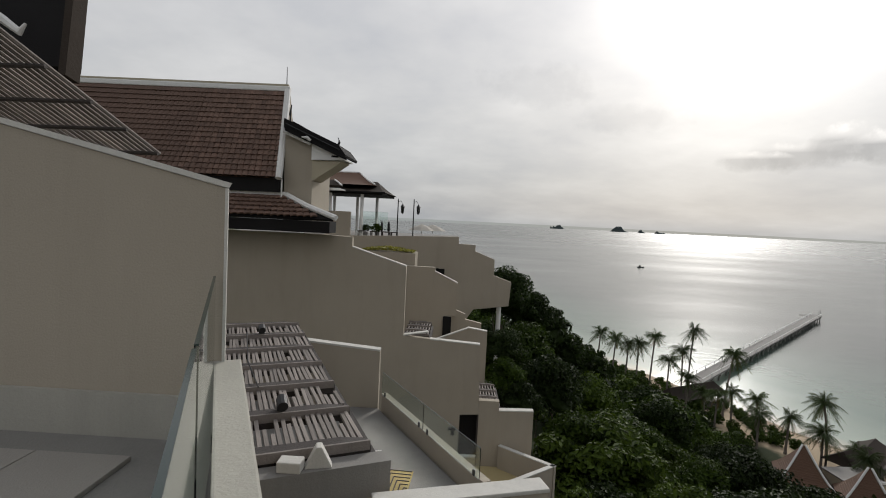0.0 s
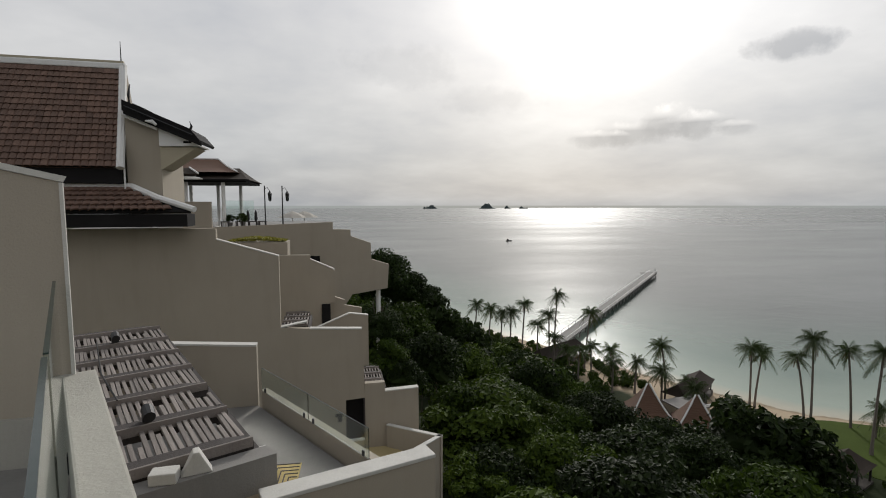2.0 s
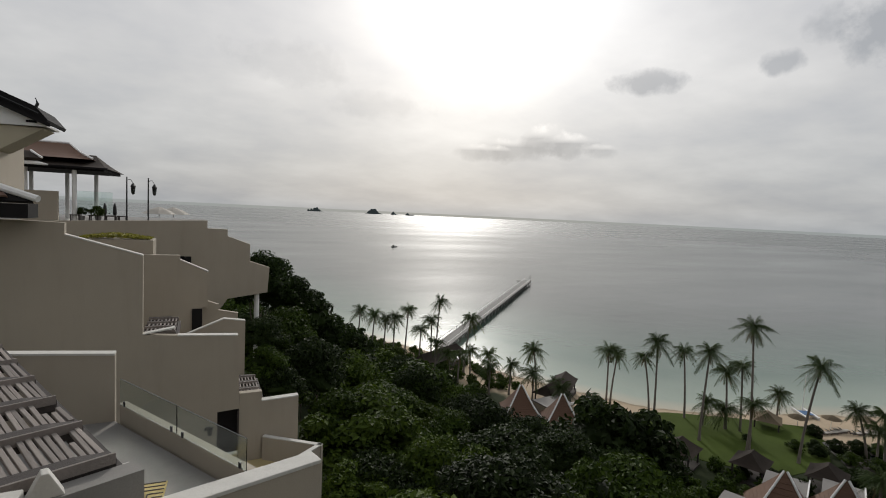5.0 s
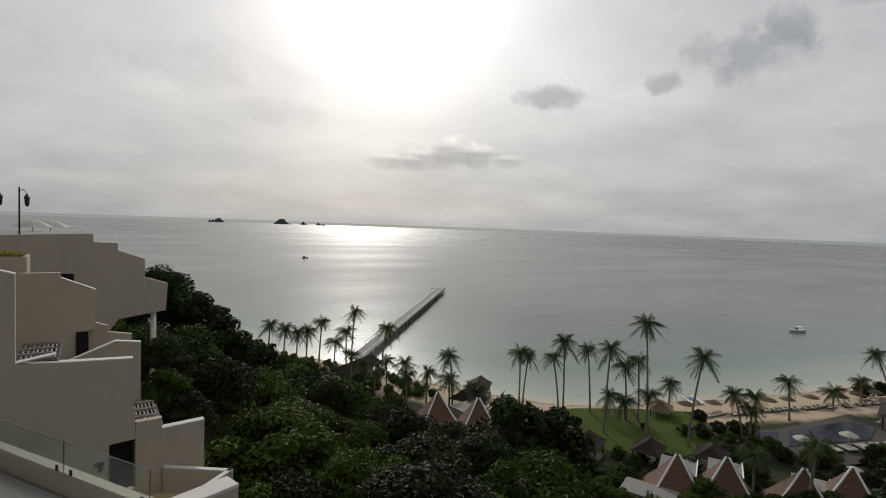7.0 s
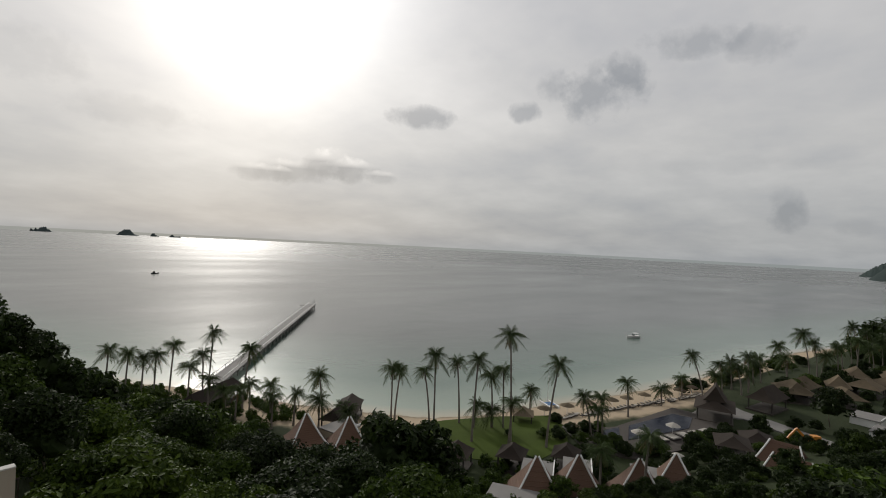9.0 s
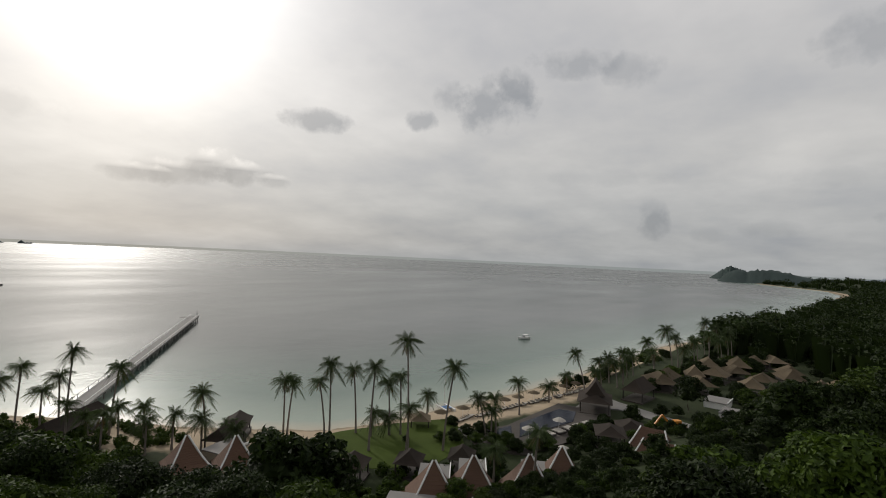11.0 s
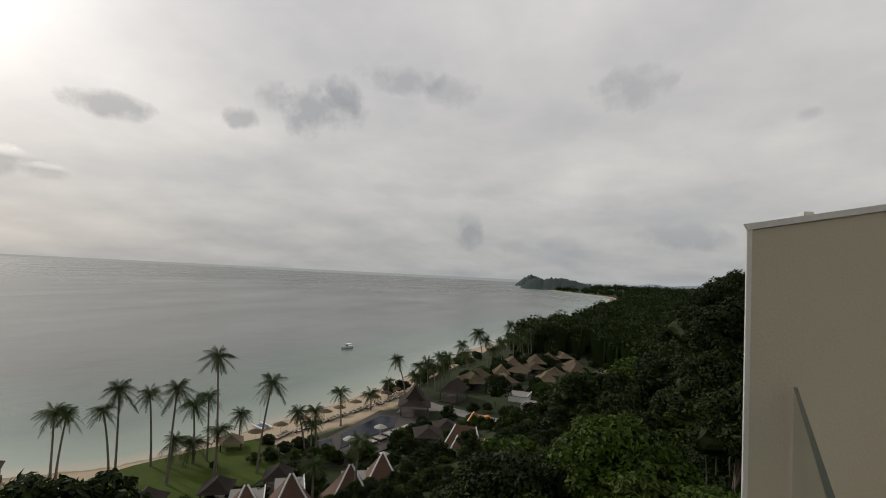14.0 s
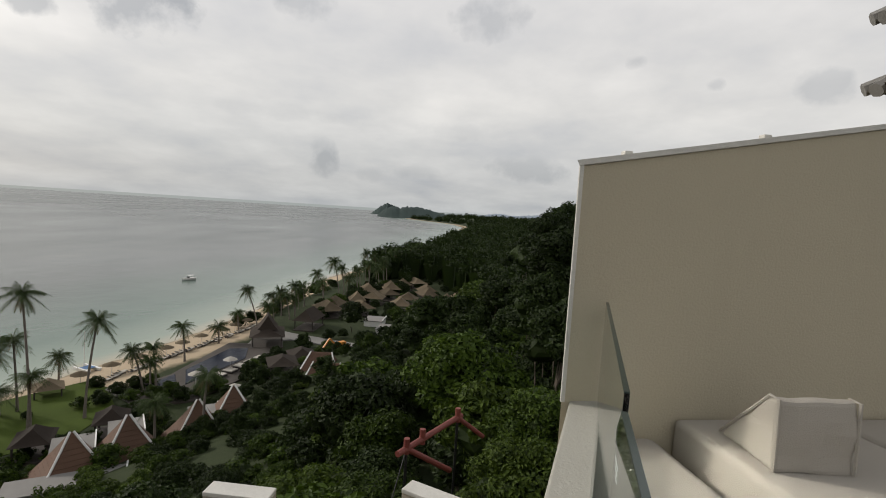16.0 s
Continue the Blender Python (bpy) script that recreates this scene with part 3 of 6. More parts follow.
def crown_mesh(name, seed, clumps, per, size, mat, flat=0.75, spread=1.0):
    rng = random.Random(seed)
    verts, faces = [], []
    for _ in range(clumps):
        u, h = rng.uniform(0, 2 * math.pi), rng.uniform(-0.35, 1.0)
        lobe = 0.78 + 0.30 * math.sin(2 * u + seed) * math.sin(3 * u + 1.7 * seed)
        r = math.sqrt(max(0.05, 1 - max(h, 0) ** 2)) * rng.uniform(0.45, 1.02) * spread * lobe
        c = Vector((r * math.cos(u), r * math.sin(u), h * flat * 0.78))
        cr = rng.uniform(0.15, 0.36)
        for _ in range(per):
            d = Vector((rng.gauss(0, 1), rng.gauss(0, 1), rng.gauss(0.35, 1))).normalized()
            p = c + Vector((d.x, d.y, d.z * 0.72)) * cr * rng.uniform(0.72, 1.08)
            leaf(verts, faces, p, d, size * rng.uniform(0.7, 1.3), rng)
    me = bpy.data.meshes.new(name)
    me.from_pydata(verts, [], faces)
    me.materials.append(mat)
    return me


# Solid lump in dark leaf colour, standing for the shade inside a crown.
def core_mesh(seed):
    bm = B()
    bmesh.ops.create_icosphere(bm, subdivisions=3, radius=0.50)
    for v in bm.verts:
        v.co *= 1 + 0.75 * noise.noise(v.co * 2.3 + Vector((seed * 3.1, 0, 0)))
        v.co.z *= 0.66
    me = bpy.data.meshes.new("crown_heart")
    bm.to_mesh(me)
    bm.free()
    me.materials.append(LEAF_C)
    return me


NEAR_TREES = [crown_mesh("crown", 11, 44, 170, 0.085, LEAF_A), crown_mesh("crown", 12, 40, 170, 0.088, LEAF_B), crown_mesh("crown", 13, 46, 160, 0.082, LEAF_C, 0.9),
              crown_mesh("crown", 14, 38, 180, 0.09, LEAF_A, 0.6, 1.1), crown_mesh("crown", 15, 40, 170, 0.088, LEAF_B, 0.8), crown_mesh("crown", 16, 44, 160, 0.085, LEAF_C, 0.75)]
CROWNS = [crown_mesh("crown", 21, 34, 48, 0.15, LEAF_A), crown_mesh("crown", 22, 30, 52, 0.16, LEAF_B), crown_mesh("crown", 23, 38, 46, 0.145, LEAF_C, 0.9),
          crown_mesh("crown", 24, 26, 56, 0.165, LEAF_A, 0.6, 1.1), crown_mesh("crown", 25, 30, 52, 0.16, LEAF_B, 0.8), crown_mesh("crown", 26, 36, 46, 0.15, LEAF_C, 0.75)]
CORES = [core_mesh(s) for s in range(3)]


def trunk_mesh(seed):
    rng = random.Random(seed)
    bm = B()
    bend = [Vector((rng.uniform(-0.05, 0.05) * i, rng.uniform(-0.05, 0.05) * i, i / 5)) for i in range(6)]
    rod(bm, bend, [0.06 - 0.007 * i for i in range(6)], 7)
    for _ in range(5):
        s = bend[rng.randint(3, 4)]
        u = rng.uniform(0, 6.28)
        e = Vector((0.42 * math.cos(u), 0.42 * math.sin(u), s.z + rng.uniform(0.25, 0.5)))
        rod(bm, [s, (s + e) / 2 + Vector((0, 0, -0.04)), e], [0.028, 0.02, 0.008], 5)
    me = bpy.data.meshes.new("trunk")
    bm.to_mesh(me)
    bm.free()
    me.materials.append(BARK)
    return me


TRUNKS = [trunk_mesh(s) for s in range(3)]
TREE_LABELS = ["broad green tree crowding the slope", "bright green leafy tree on the slope", "dark green dense tree on the slope", "spreading green tree on the slope", "bright leafy tree in the wooded slope", "dark leafy tree among the woods"]


def tree(x, y, height, radius, kind, rng, squash=1.0, z=None):
    z = gz(x, y) - 0.4 if z is None else z
    ob = thing("tree", TREE_LABELS[kind], "tree", "trees on the slope", pose(x, y, z, rz=rng.uniform(0, 360)))
    t = new("trunk", TRUNKS[rng.randint(0, 2)])
    t.parent, t.scale = ob, (radius * 0.55, radius * 0.55, max((height - radius * 0.5) / 1.3, 0.8))
    c = new("crown", (NEAR_TREES if math.hypot(x, y) < 50 else CROWNS)[kind])
    c.parent, c.location, c.scale = ob, (0, 0, height - radius * 0.92 * squash), (radius, radius, radius * squash)
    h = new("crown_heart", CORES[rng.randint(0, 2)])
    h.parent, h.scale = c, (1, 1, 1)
    return ob


KEEP_CLEAR = [(56.5, 29.6, 5.2), (61.5, 25.5, 5.2), (66.5, 19.2, 4.6), (71, 15.4, 4.6), (46.5, 61.5, 5), (50, 56, 5), (87.6, 4.0, 5.2), (81.7, 2.6, 5.2), (76, 43, 13), (72, 36, 9), (84, 38, 8), (97, 25, 14), (110, 20, 12),
              (86, 29, 7), (118, 14, 12), (130, 8, 14), (124, -3, 8), (98, 9, 7), (91, 11, 6), (58, 42, 5), (75, 22, 4), (80, 26, 6), (112, 2, 8), (66, 46, 8), (57, 50, 4)]
KEEP_CLEAR = [(*lie(a, b), r) for a, b, r in KEEP_CLEAR]


def in_hotel(x, y):
    return x < 6.5 - 0.02 * y and y > -9 and y < 42 or (x < 9 and -14 < y < 12)


def plant_slope():
    rng = random.Random(5)
    spots = []
    for _ in range(9000):
        x, y = rng.uniform(2, 150), rng.uniform(-75, 112)
        d = float(shore_distance(x, y))
        if d < 20 or in_hotel(x, y) or (x > 95 and y > -12 and d < 70) or math.hypot(x, y) > 165:
            continue
        if any(math.hypot(x - a, y - b) < r for a, b, r in KEEP_CLEAR):
            continue
        low = d < 34
        if low and rng.random() < 0.45:
            continue
        az = math.degrees(math.atan2(x, y))
        if az > 124:
            continue
        near = math.hypot(x, y)
        rad = rng.uniform(2.4, 4.6) * (0.62 if low else 1.0) * (0.8 if near < 24 else 1.0) * (1.25 if near > 75 else 1.0)
        if any((x - a) ** 2 + (y - b) ** 2 < (0.62 * (rad + r)) ** 2 for a, b, r in spots):
            continue
        spots.append((x, y, rad))
        if len(spots) >= 270:
            break
    for x, y, rad in spots:
        az, near = math.degrees(math.atan2(x, y)), math.hypot(x, y)
        d = float(shore_distance(x, y))
        h = rad * rng.uniform(1.5, 2.1)
        ceiling = EYE_Z - near * math.tan(radians(limit_of(az)))  # sight line over the wood, as it lies
        h = min(h, max(2.0, ceiling - gz(x, y) + rng.choice((-4.2, -2.8, -1.6, -0.6, 0.2, 0.8))))
        kind = rng.choice([0, 0, 1, 2, 2, 3, 4, 5]) if az < 75 else rng.choice([0, 2, 2, 5, 5, 3, 1])
        tree(x, y, h, min(rad, h * 0.75), kind, rng, rng.uniform(0.8, 1.15))


def limit_of(az):
    """How far below level the wood's top lies, by heading: the slope falls away towards the beach."""
    return float(np.interp(az, [2, 6, 12, 15, 22, 30, 34, 41.5, 45, 51, 55, 68, 84.5, 93, 98, 103, 109, 115], [8, 7, 11, 13, 15.5, 18.5, 21.5, 22.5, 21, 23, 26, 27, 22, 14, 8.5, 4, 2.0, 0.5]))


plant_slope()
# tall single trees that stand over the wood
_r = random.Random(9)
for tx, ty, th, trr, tk in ((4.6, 47, 13.6, 3.6, 2), (7.6, 49, 12.6, 3.4, 5), (9.8, 51, 11.2, 3.2, 2), (12.5, 53, 9.6, 3.0, 5), (6.0, 39, 27.0 - gz(6, 39), 3.0, 0), (3.75, 33.0, 27.4 - gz(3.75, 33.0), 1.5, 2), (13.6, 32.0, 19.6 - gz(13.6, 32.0), 3.2, 0), (16.8, 37.5, 18.8 - gz(16.8, 37.5), 3.4, 1), (12.2, 27.5, 20.2 - gz(12.2, 27.5), 3.0, 4), (3.1, 32.4, 27.5 - gz(3.1, 32.4), 1.5, 5), (3.4, 30.6, 26.2 - gz(3.4, 30.6), 1.6, 0), (22.0, 49.6, 6.2, 3.2, 0), (20.2, 45.6, 6.4, 3.2, 2), (24.5, 52.5, 5.6, 3.0, 1), (4.3, 29.5, 25.2 - gz(4.3, 29.5), 1.7, 5), (37.2, -14.6, 35.2 - gz(37.2, -14.6), 1.9, 5), (41.0, -17.0, 35.9 - gz(41, -17), 2.2, 2), (45.0, -15.6, 33.4 - gz(45, -15.6), 3.0, 5), (33.5, -12.6, 30.6 - gz(33.5, -12.6), 2.6, 2), (7.2, 33.5, 25.6 - gz(7.2, 33.5), 2.9, 2), (7.6, 28, 24.0 - gz(7.6, 28), 2.8, 0), (8.0, 23, 22.6 - gz(8, 23), 2.7, 5), (36, 36, 17.8 - gz(36, 36), 5.2, 5), (39.5, 33, 16.2 - gz(39.5, 33), 4.8, 2), (34, 31, 14.8 - gz(34, 31), 4.4, 5), (35.5, -15.0, 17.0, 3.2, 2), (38, -17.5, 16, 3.2, 5), (29, -12.5, 12, 3.4, 2), (44, -16, 13, 4.0, 5),
                            (124, 2.5, 8.5, 4.2, 2), (27, -6, 11, 3.6, 0), (22, -6.5, 9, 3.2, 1)):
    tree(tx, ty, th, trr, tk, _r)


def free_spots(rng, x0, x1, y0, y1, count, gap):
    put, tries = [], 0
    while len(put) < count and tries < 5000:
        tries += 1
        x, y = rng.uniform(x0, x1), rng.uniform(y0, y1)
        d = float(shore_distance(x, y))
        if d < (2.5 if y > 70 else 5) or any(math.hypot(x - a, y - b) < r - 0.4 for a, b, r in KEEP_CLEAR) or any(math.hypot(x - a, y - b) < gap for a, b in put):
            continue
        put.append((x, y))
    return put


def bush_size(rng, x, y):
    near, az = math.hypot(x, y), math.degrees(math.atan2(x, y))
    r = rng.uniform(1.5, 2.6)
    room = EYE_Z - near * math.tan(radians(limit_of(az))) - gz(x, y) - rng.uniform(0, 1.5)
    h = min(r * rng.uniform(1.2, 1.9), max(1.6, room))
    return min(r, h * 0.8), h


def plant_gaps():
    """Bushes between the villas and the slope."""
    rng = random.Random(31)
    for x, y in free_spots(rng, 36, 78, -9, 27, 72, 1.9) + free_spots(rng, 55, 66, 8, 24, 24, 1.3):
        r, h = bush_size(rng, x, y)
        kind = rng.choice([0, 1, 2, 2, 3, 5])
        ob = thing("bush", "dense leafy bush filling the gap between trees", "bush", "bushes below the slope", pose(x, y, gz(x, y) - 0.3, rz=rng.uniform(0, 360)))
        c = new("crown", CROWNS[kind])
        c.parent, c.location, c.scale = ob, (0, 0, h - r * 0.75), (r, r, r * 0.9)
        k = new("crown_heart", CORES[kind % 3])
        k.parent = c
        st = new("trunk", TRUNKS[kind % 3])
        st.parent, st.scale = ob, (r * 0.5, r * 0.5, max(0.5, h - r * 0.7))


def thicket():
    """Undergrowth along the shore and under the trees, beyond counting."""
    rng = random.Random(32)
    v, f = [], []
    for x, y in free_spots(rng, 14, 46, 88, 150, 120, 1.9) + free_spots(rng, 43, 55, 74, 98, 30, 1.7) + free_spots(rng, 20, 32, 48, 64, 16, 1.8) + free_spots(rng, 52, 66, 34, 60, 16, 2.2) + free_spots(rng, 30, 56, 26, 60, 30, 2.2):
        r, h = bush_size(rng, x, y)
        base = Vector((x, y, gz(x, y) + h - r * 0.75))
        for _ in range(14):
            cd = Vector((rng.gauss(0, 1), rng.gauss(0, 1), rng.gauss(0.4, 0.8))).normalized()
            cc = base + Vector((cd.x * r, cd.y * r, cd.z * r * 0.8)) * rng.uniform(0.35, 0.8)
            for _ in range(40):
                dd = Vector((rng.gauss(0, 1), rng.gauss(0, 1), rng.gauss(0.3, 1))).normalized()
                leaf(v, f, cc + dd * r * 0.36 * rng.uniform(0.5, 1.0), dd, rng.uniform(0.22, 0.42), rng)
        for _ in range(60):
            leaf(v, f, base + Vector((rng.uniform(-r, r) * 0.7, rng.uniform(-r, r) * 0.7, -rng.uniform(0.2, 0.9) * r)), Vector((0, -0.4, 0.6)), rng.uniform(0.4, 0.8), rng)
    me = bpy.data.meshes.new("thicket")
    me.from_pydata(v, [], f)
    me.materials.append(LEAF_A)
    tagged(new("thicket", me), "dense green thicket along the shore and slope", "undergrowth", kind="stuff")


plant_gaps()
thicket()


def shrub_near(x, y, z, r, kind, seed):
    rng = random.Random(seed)
    ob = thing("bush", "bright leafy shrub below the terrace", "bush", "shrubs below the terrace", pose(x, y, z, rz=rng.uniform(0, 360)))
    c = new("crown", NEAR_CROWNS[kind])
    c.parent, c.scale = ob, (r, r, r * 0.9)
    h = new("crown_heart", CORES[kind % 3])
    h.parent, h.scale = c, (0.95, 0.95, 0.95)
    s = part("stem", rod(B(), [(0, 0, -(z - gz(x, y)) - 0.3), (0.1, 0.05, -0.3 * r), (0, 0, 0.2 * r)], [0.12, 0.09, 0.05], 6), BARK, ob)
    return ob


NEAR_CROWNS = [crown_mesh("crown", 31, 52, 270, 0.058, LEAF_B, 0.8), crown_mesh("crown", 32, 50, 270, 0.058, LEAF_A, 0.8)]
for i, (bx, by, bz, br) in enumerate(((14.5, -5.6, 25.2, 2.6), (16.5, -1.0, 23.2, 2.5), (19.5, 1.5, 21.6, 2.8), (18.0, -7.5, 25.6, 2.7), (13.5, 4.0, 21.2, 2.6), (12.5, 9.0, 20.2, 2.8), (16.0, 8.5, 19.6, 2.8), (11.8, 14.5, 19.2, 2.9))):
    shrub_near(bx, by, bz, br, i % 2, i)


# ---- palms ----
def frond(bm_v, bm_f, base, az, lift, length, rng):
    """An arching frond with two rows of narrow leaflets hanging from its rib."""
    d = Vector((math.cos(az), math.sin(az), 0))
    side = Vector((-d.y, d.x, 0))
    n = 15
    pts = []
    for i in range(n + 1):
        s = i / n
        pts.append(base + d * (length * s * (math.cos(lift) + 0.10 * s)) + Vector((0, 0, length * (math.sin(lift) * s - (0.40 + 0.26 * math.cos(lift)) * s * s))))
    for i in range(n):
        a, b = pts[i], pts[i + 1]
        i0 = len(bm_v)
        bm_v.extend([a + side * 0.028, a - side * 0.028, b - side * 0.018, b + side * 0.018])
        bm_f.append((i0, i0 + 1, i0 + 2, i0 + 3))
        s = (i + 0.5) / n
        ll = length * 0.40 * math.sin(math.pi * min(1, 0.16 + 0.80 * s)) * rng.uniform(0.8, 1.15)
        w = (b - a) * 0.30
        for sg in (1, -1):
            for m in (a, a + (b - a) * 0.5):
                tip = m + side * sg * ll * rng.uniform(0.5, 0.72) + d * ll * 0.40 + Vector((0, 0, -ll * rng.uniform(0.5, 1.05)))
                i0 = len(bm_v)
                bm_v.extend([m, m + w, tip])
                bm_f.append((i0, i0 + 1, i0 + 2))


def palm_head(seed, count):
    rng = random.Random(seed)
    v, f = [], []
    for i in range(count):
        frond(v, f, Vector((0, 0, 0)), i * 2.399 + rng.uniform(-0.25, 0.25), rng.uniform(-0.75, 1.35), rng.uniform(2.3, 3.0), rng)
    me = bpy.data.meshes.new("fronds")
    me.from_pydata(v, [], f)
    me.materials.append(FROND)
    v, f = [], []
    for i in range(5):
        frond(v, f, Vector((0, 0, -0.15)), rng.uniform(0, 6.28), rng.uniform(-1.2, -0.7), rng.uniform(1.4, 2.0), rng)
    dry = bpy.data.meshes.new("dry_fronds")
    dry.from_pydata(v, [], f)
    dry.materials.append(FROND_DRY)
    return me, dry


HEADS = [palm_head(s, 27) for s in (41, 42, 43, 44)]
_bm = B()
bmesh.ops.create_icosphere(_bm, subdivisions=1, radius=0.13)
NUT = bpy.data.meshes.new("coconut")
_bm.to_mesh(NUT)
_bm.free()
NUT.materials.append(LEAF_A)


def palm(x, y, dx, dy, height, rng, size=1.0, group="coconut palms along the beach"):
    x, y = lie(x, y)
    z = max(gz(x, y), 0.3) - 0.2
    ob = thing("palm_tree", "tall coconut palm with a slender leaning trunk" if height > 6 else "short coconut palm with drooping fronds", "palm", group, pose(x, y, z))
    height = max(height, 1.8) + 0.7
    top = Vector((dx, dy, height))
    pts = [Vector((dx * s ** 1.6, dy * s ** 1.6, height * s)) for s in (0, 0.12, 0.3, 0.5, 0.7, 0.88, 1.0)]
    part("trunk", rod(B(), pts, [0.26, 0.19, 0.16, 0.15, 0.14, 0.13, 0.12], 7), PALMBARK, ob)
    fr, dry = HEADS[rng.randint(0, 3)]
    for nm, me in (("fronds", fr), ("dry_fronds", dry)):
        o = new(nm, me)
        o.parent, o.location, o.rotation_euler = ob, top, (rng.uniform(-0.12, 0.12), rng.uniform(-0.12, 0.12), rng.uniform(0, 6.28))
        o.scale = (size, size, size * rng.uniform(0.9, 1.1))
    for i in range(5):
        a = i * 1.26 + height
        nut = new("coconut", NUT)
        nut.parent, nut.location = ob, top + Vector((0.2 * math.cos(a), 0.2 * math.sin(a), -0.24))
    return ob


PIER_PALMS = [(43.5, 89.8, 0.5, -0.2, 13.8), (38.6, 92.8, 0.5, -0.2, 11.3), (38.1, 97.3, 0.1, -0.1, 8.7), (44.4, 93.5, -0.2, 0.1, 9.4), (48.5, 86.8, 0.9, -0.5, 11.2), (44.6, 85.2, -0.6, 0.3, 3.9), (47.1, 81.8, -0.1, 0.1, 5.4), (48.4, 77.4, -0.1, 0.1, 5.8), (41.0, 91.4, 0.1, -0.1, 7.4), (33.4, 106.5, 0.4, -0.1, 8.7), (35.3, 102.3, 0.4, -0.1, 8.4), (37.0, 99.5, 0.2, -0.1, 8.0)]
LAWN_PALMS = [(57.6, 74.5, -0.7, 0.5, 7.6), (68.2, 65.5, -0.1, 0.1, 9.6), (68.7, 65.0, 0.6, -0.5, 9.1), (69.0, 56.2, -0.9, 1.0, 10.0), (69.2, 55.3, -0.2, 0.2, 12.9), (72.6, 51.9, -0.5, 0.7, 11.8), (67.3, 45.3, 0.3, -0.4, 13.1), (75.2, 46.2, -0.3, 0.5, 9.4), (76.6, 44.7, -0.2, 0.4, 10.4), (70.0, 39.3, -0.4, 0.7, 17.7), (91.8, 47.3, 0.0, -0.0, 4.6), (72.7, 48.7, 0.3, -0.4, 4.3), (75.1, 46.3, -0.1, 0.1, 3.3), (69.8, 39.5, 0.2, -0.3, 7.0), (74.3, 34.9, 0.6, -1.3, 13.3), (58.3, 68.9, -0.1, 0.0, 2.5)]
BEACH_PALMS = [(100.3, 29.6, -0.1, 0.5, 6.4), (114.2, 26.6, -0.0, 0.1, 3.4), (124.1, 24.4, -0.1, 0.3, 4.5), (126.6, 20.6, -0.5, 2.6, 9.4), (134.8, 18.2, -0.1, 0.8, 6.7), (153.0, 14.2, -0.1, 0.7, 5.0), (84.5, 31.2, -0.5, 1.4, 6.4), (85.5, 29.5, -0.2, 0.5, 6.5), (83.0, 29.5, 0.3, 0.2, 5.0), (137.1, 14.8, -0.1, 1.2, 5.9), (131.0, 18.5, 0.2, 0.6, 4.5), (141.0, 14.0, 0.1, 0.4, 4.8)]
FAR_PALMS = [(166.4, 8.5, -0.1, 2.4, 8.5), (169.5, 4.2, -0.1, 2.1, 12.3), (161.8, 8.2, -0.0, 0.4, 6.1), (169.5, 2.2, 0.0, -1.0, 7.1), (173.4, -1.1, 0.0, 0.6, 9.2), (199.6, -5.5, 0.0, 1.8, 13.0), (186.9, -4.9, -0.0, -0.3, 10.0), (224.7, -19.0, 0.2, 2.9, 11.5), (249.3, -28.2, 0.2, 1.8, 11.7), (276.7, -36.5, 0.2, 1.9, 11.8), (204.2, -11.4, 0.0, 0.5, 8.6), (178, 3.0, 0.3, 1.0, 9.0), (190, -9.0, 0.5, 1.0, 8.0), (212, -13, 0.2, 1.0, 9.5), (236, -22, 0.3, 1.2, 11), (262, -33, 0.4, 1.2, 12), (143, 17.5, 0.2, 0.6, 6.5), (147, 14.5, -0.2, 0.5, 7.5), (156, 13.0, 0.2, 0.8, 6.0), (182, -2.0, 0.3, 0.9, 8.5), (194, -4.0, -0.2, 0.8, 9.0), (208, -8.5, 0.2, 1.2, 10.5)]
INNER_PALMS = [(64.5, 16.5, 0.3, -0.3, 6.5), (62.5, 21.5, 0.2, 0.1, 5.0), (53.5, 62.0, 0.2, 0.1, 3.6), (51.5, 67.5, 0.1, 0.2, 4.6), (49.5, 72.0, 0.3, 0.1, 5.0), (46.0, 73.0, 0.2, 0.2, 4.8), (43.0, 79.0, 0.3, 0.1, 5.4), (41.0, 84.5, 0.1, 0.1, 6.4)]
_r = random.Random(21)
for group in (PIER_PALMS, LAWN_PALMS, BEACH_PALMS, FAR_PALMS, INNER_PALMS):
    for row in group:
        palm(*row, _r, _r.uniform(0.82, 1.05) * (1.25 if group is FAR_PALMS else 1.0))


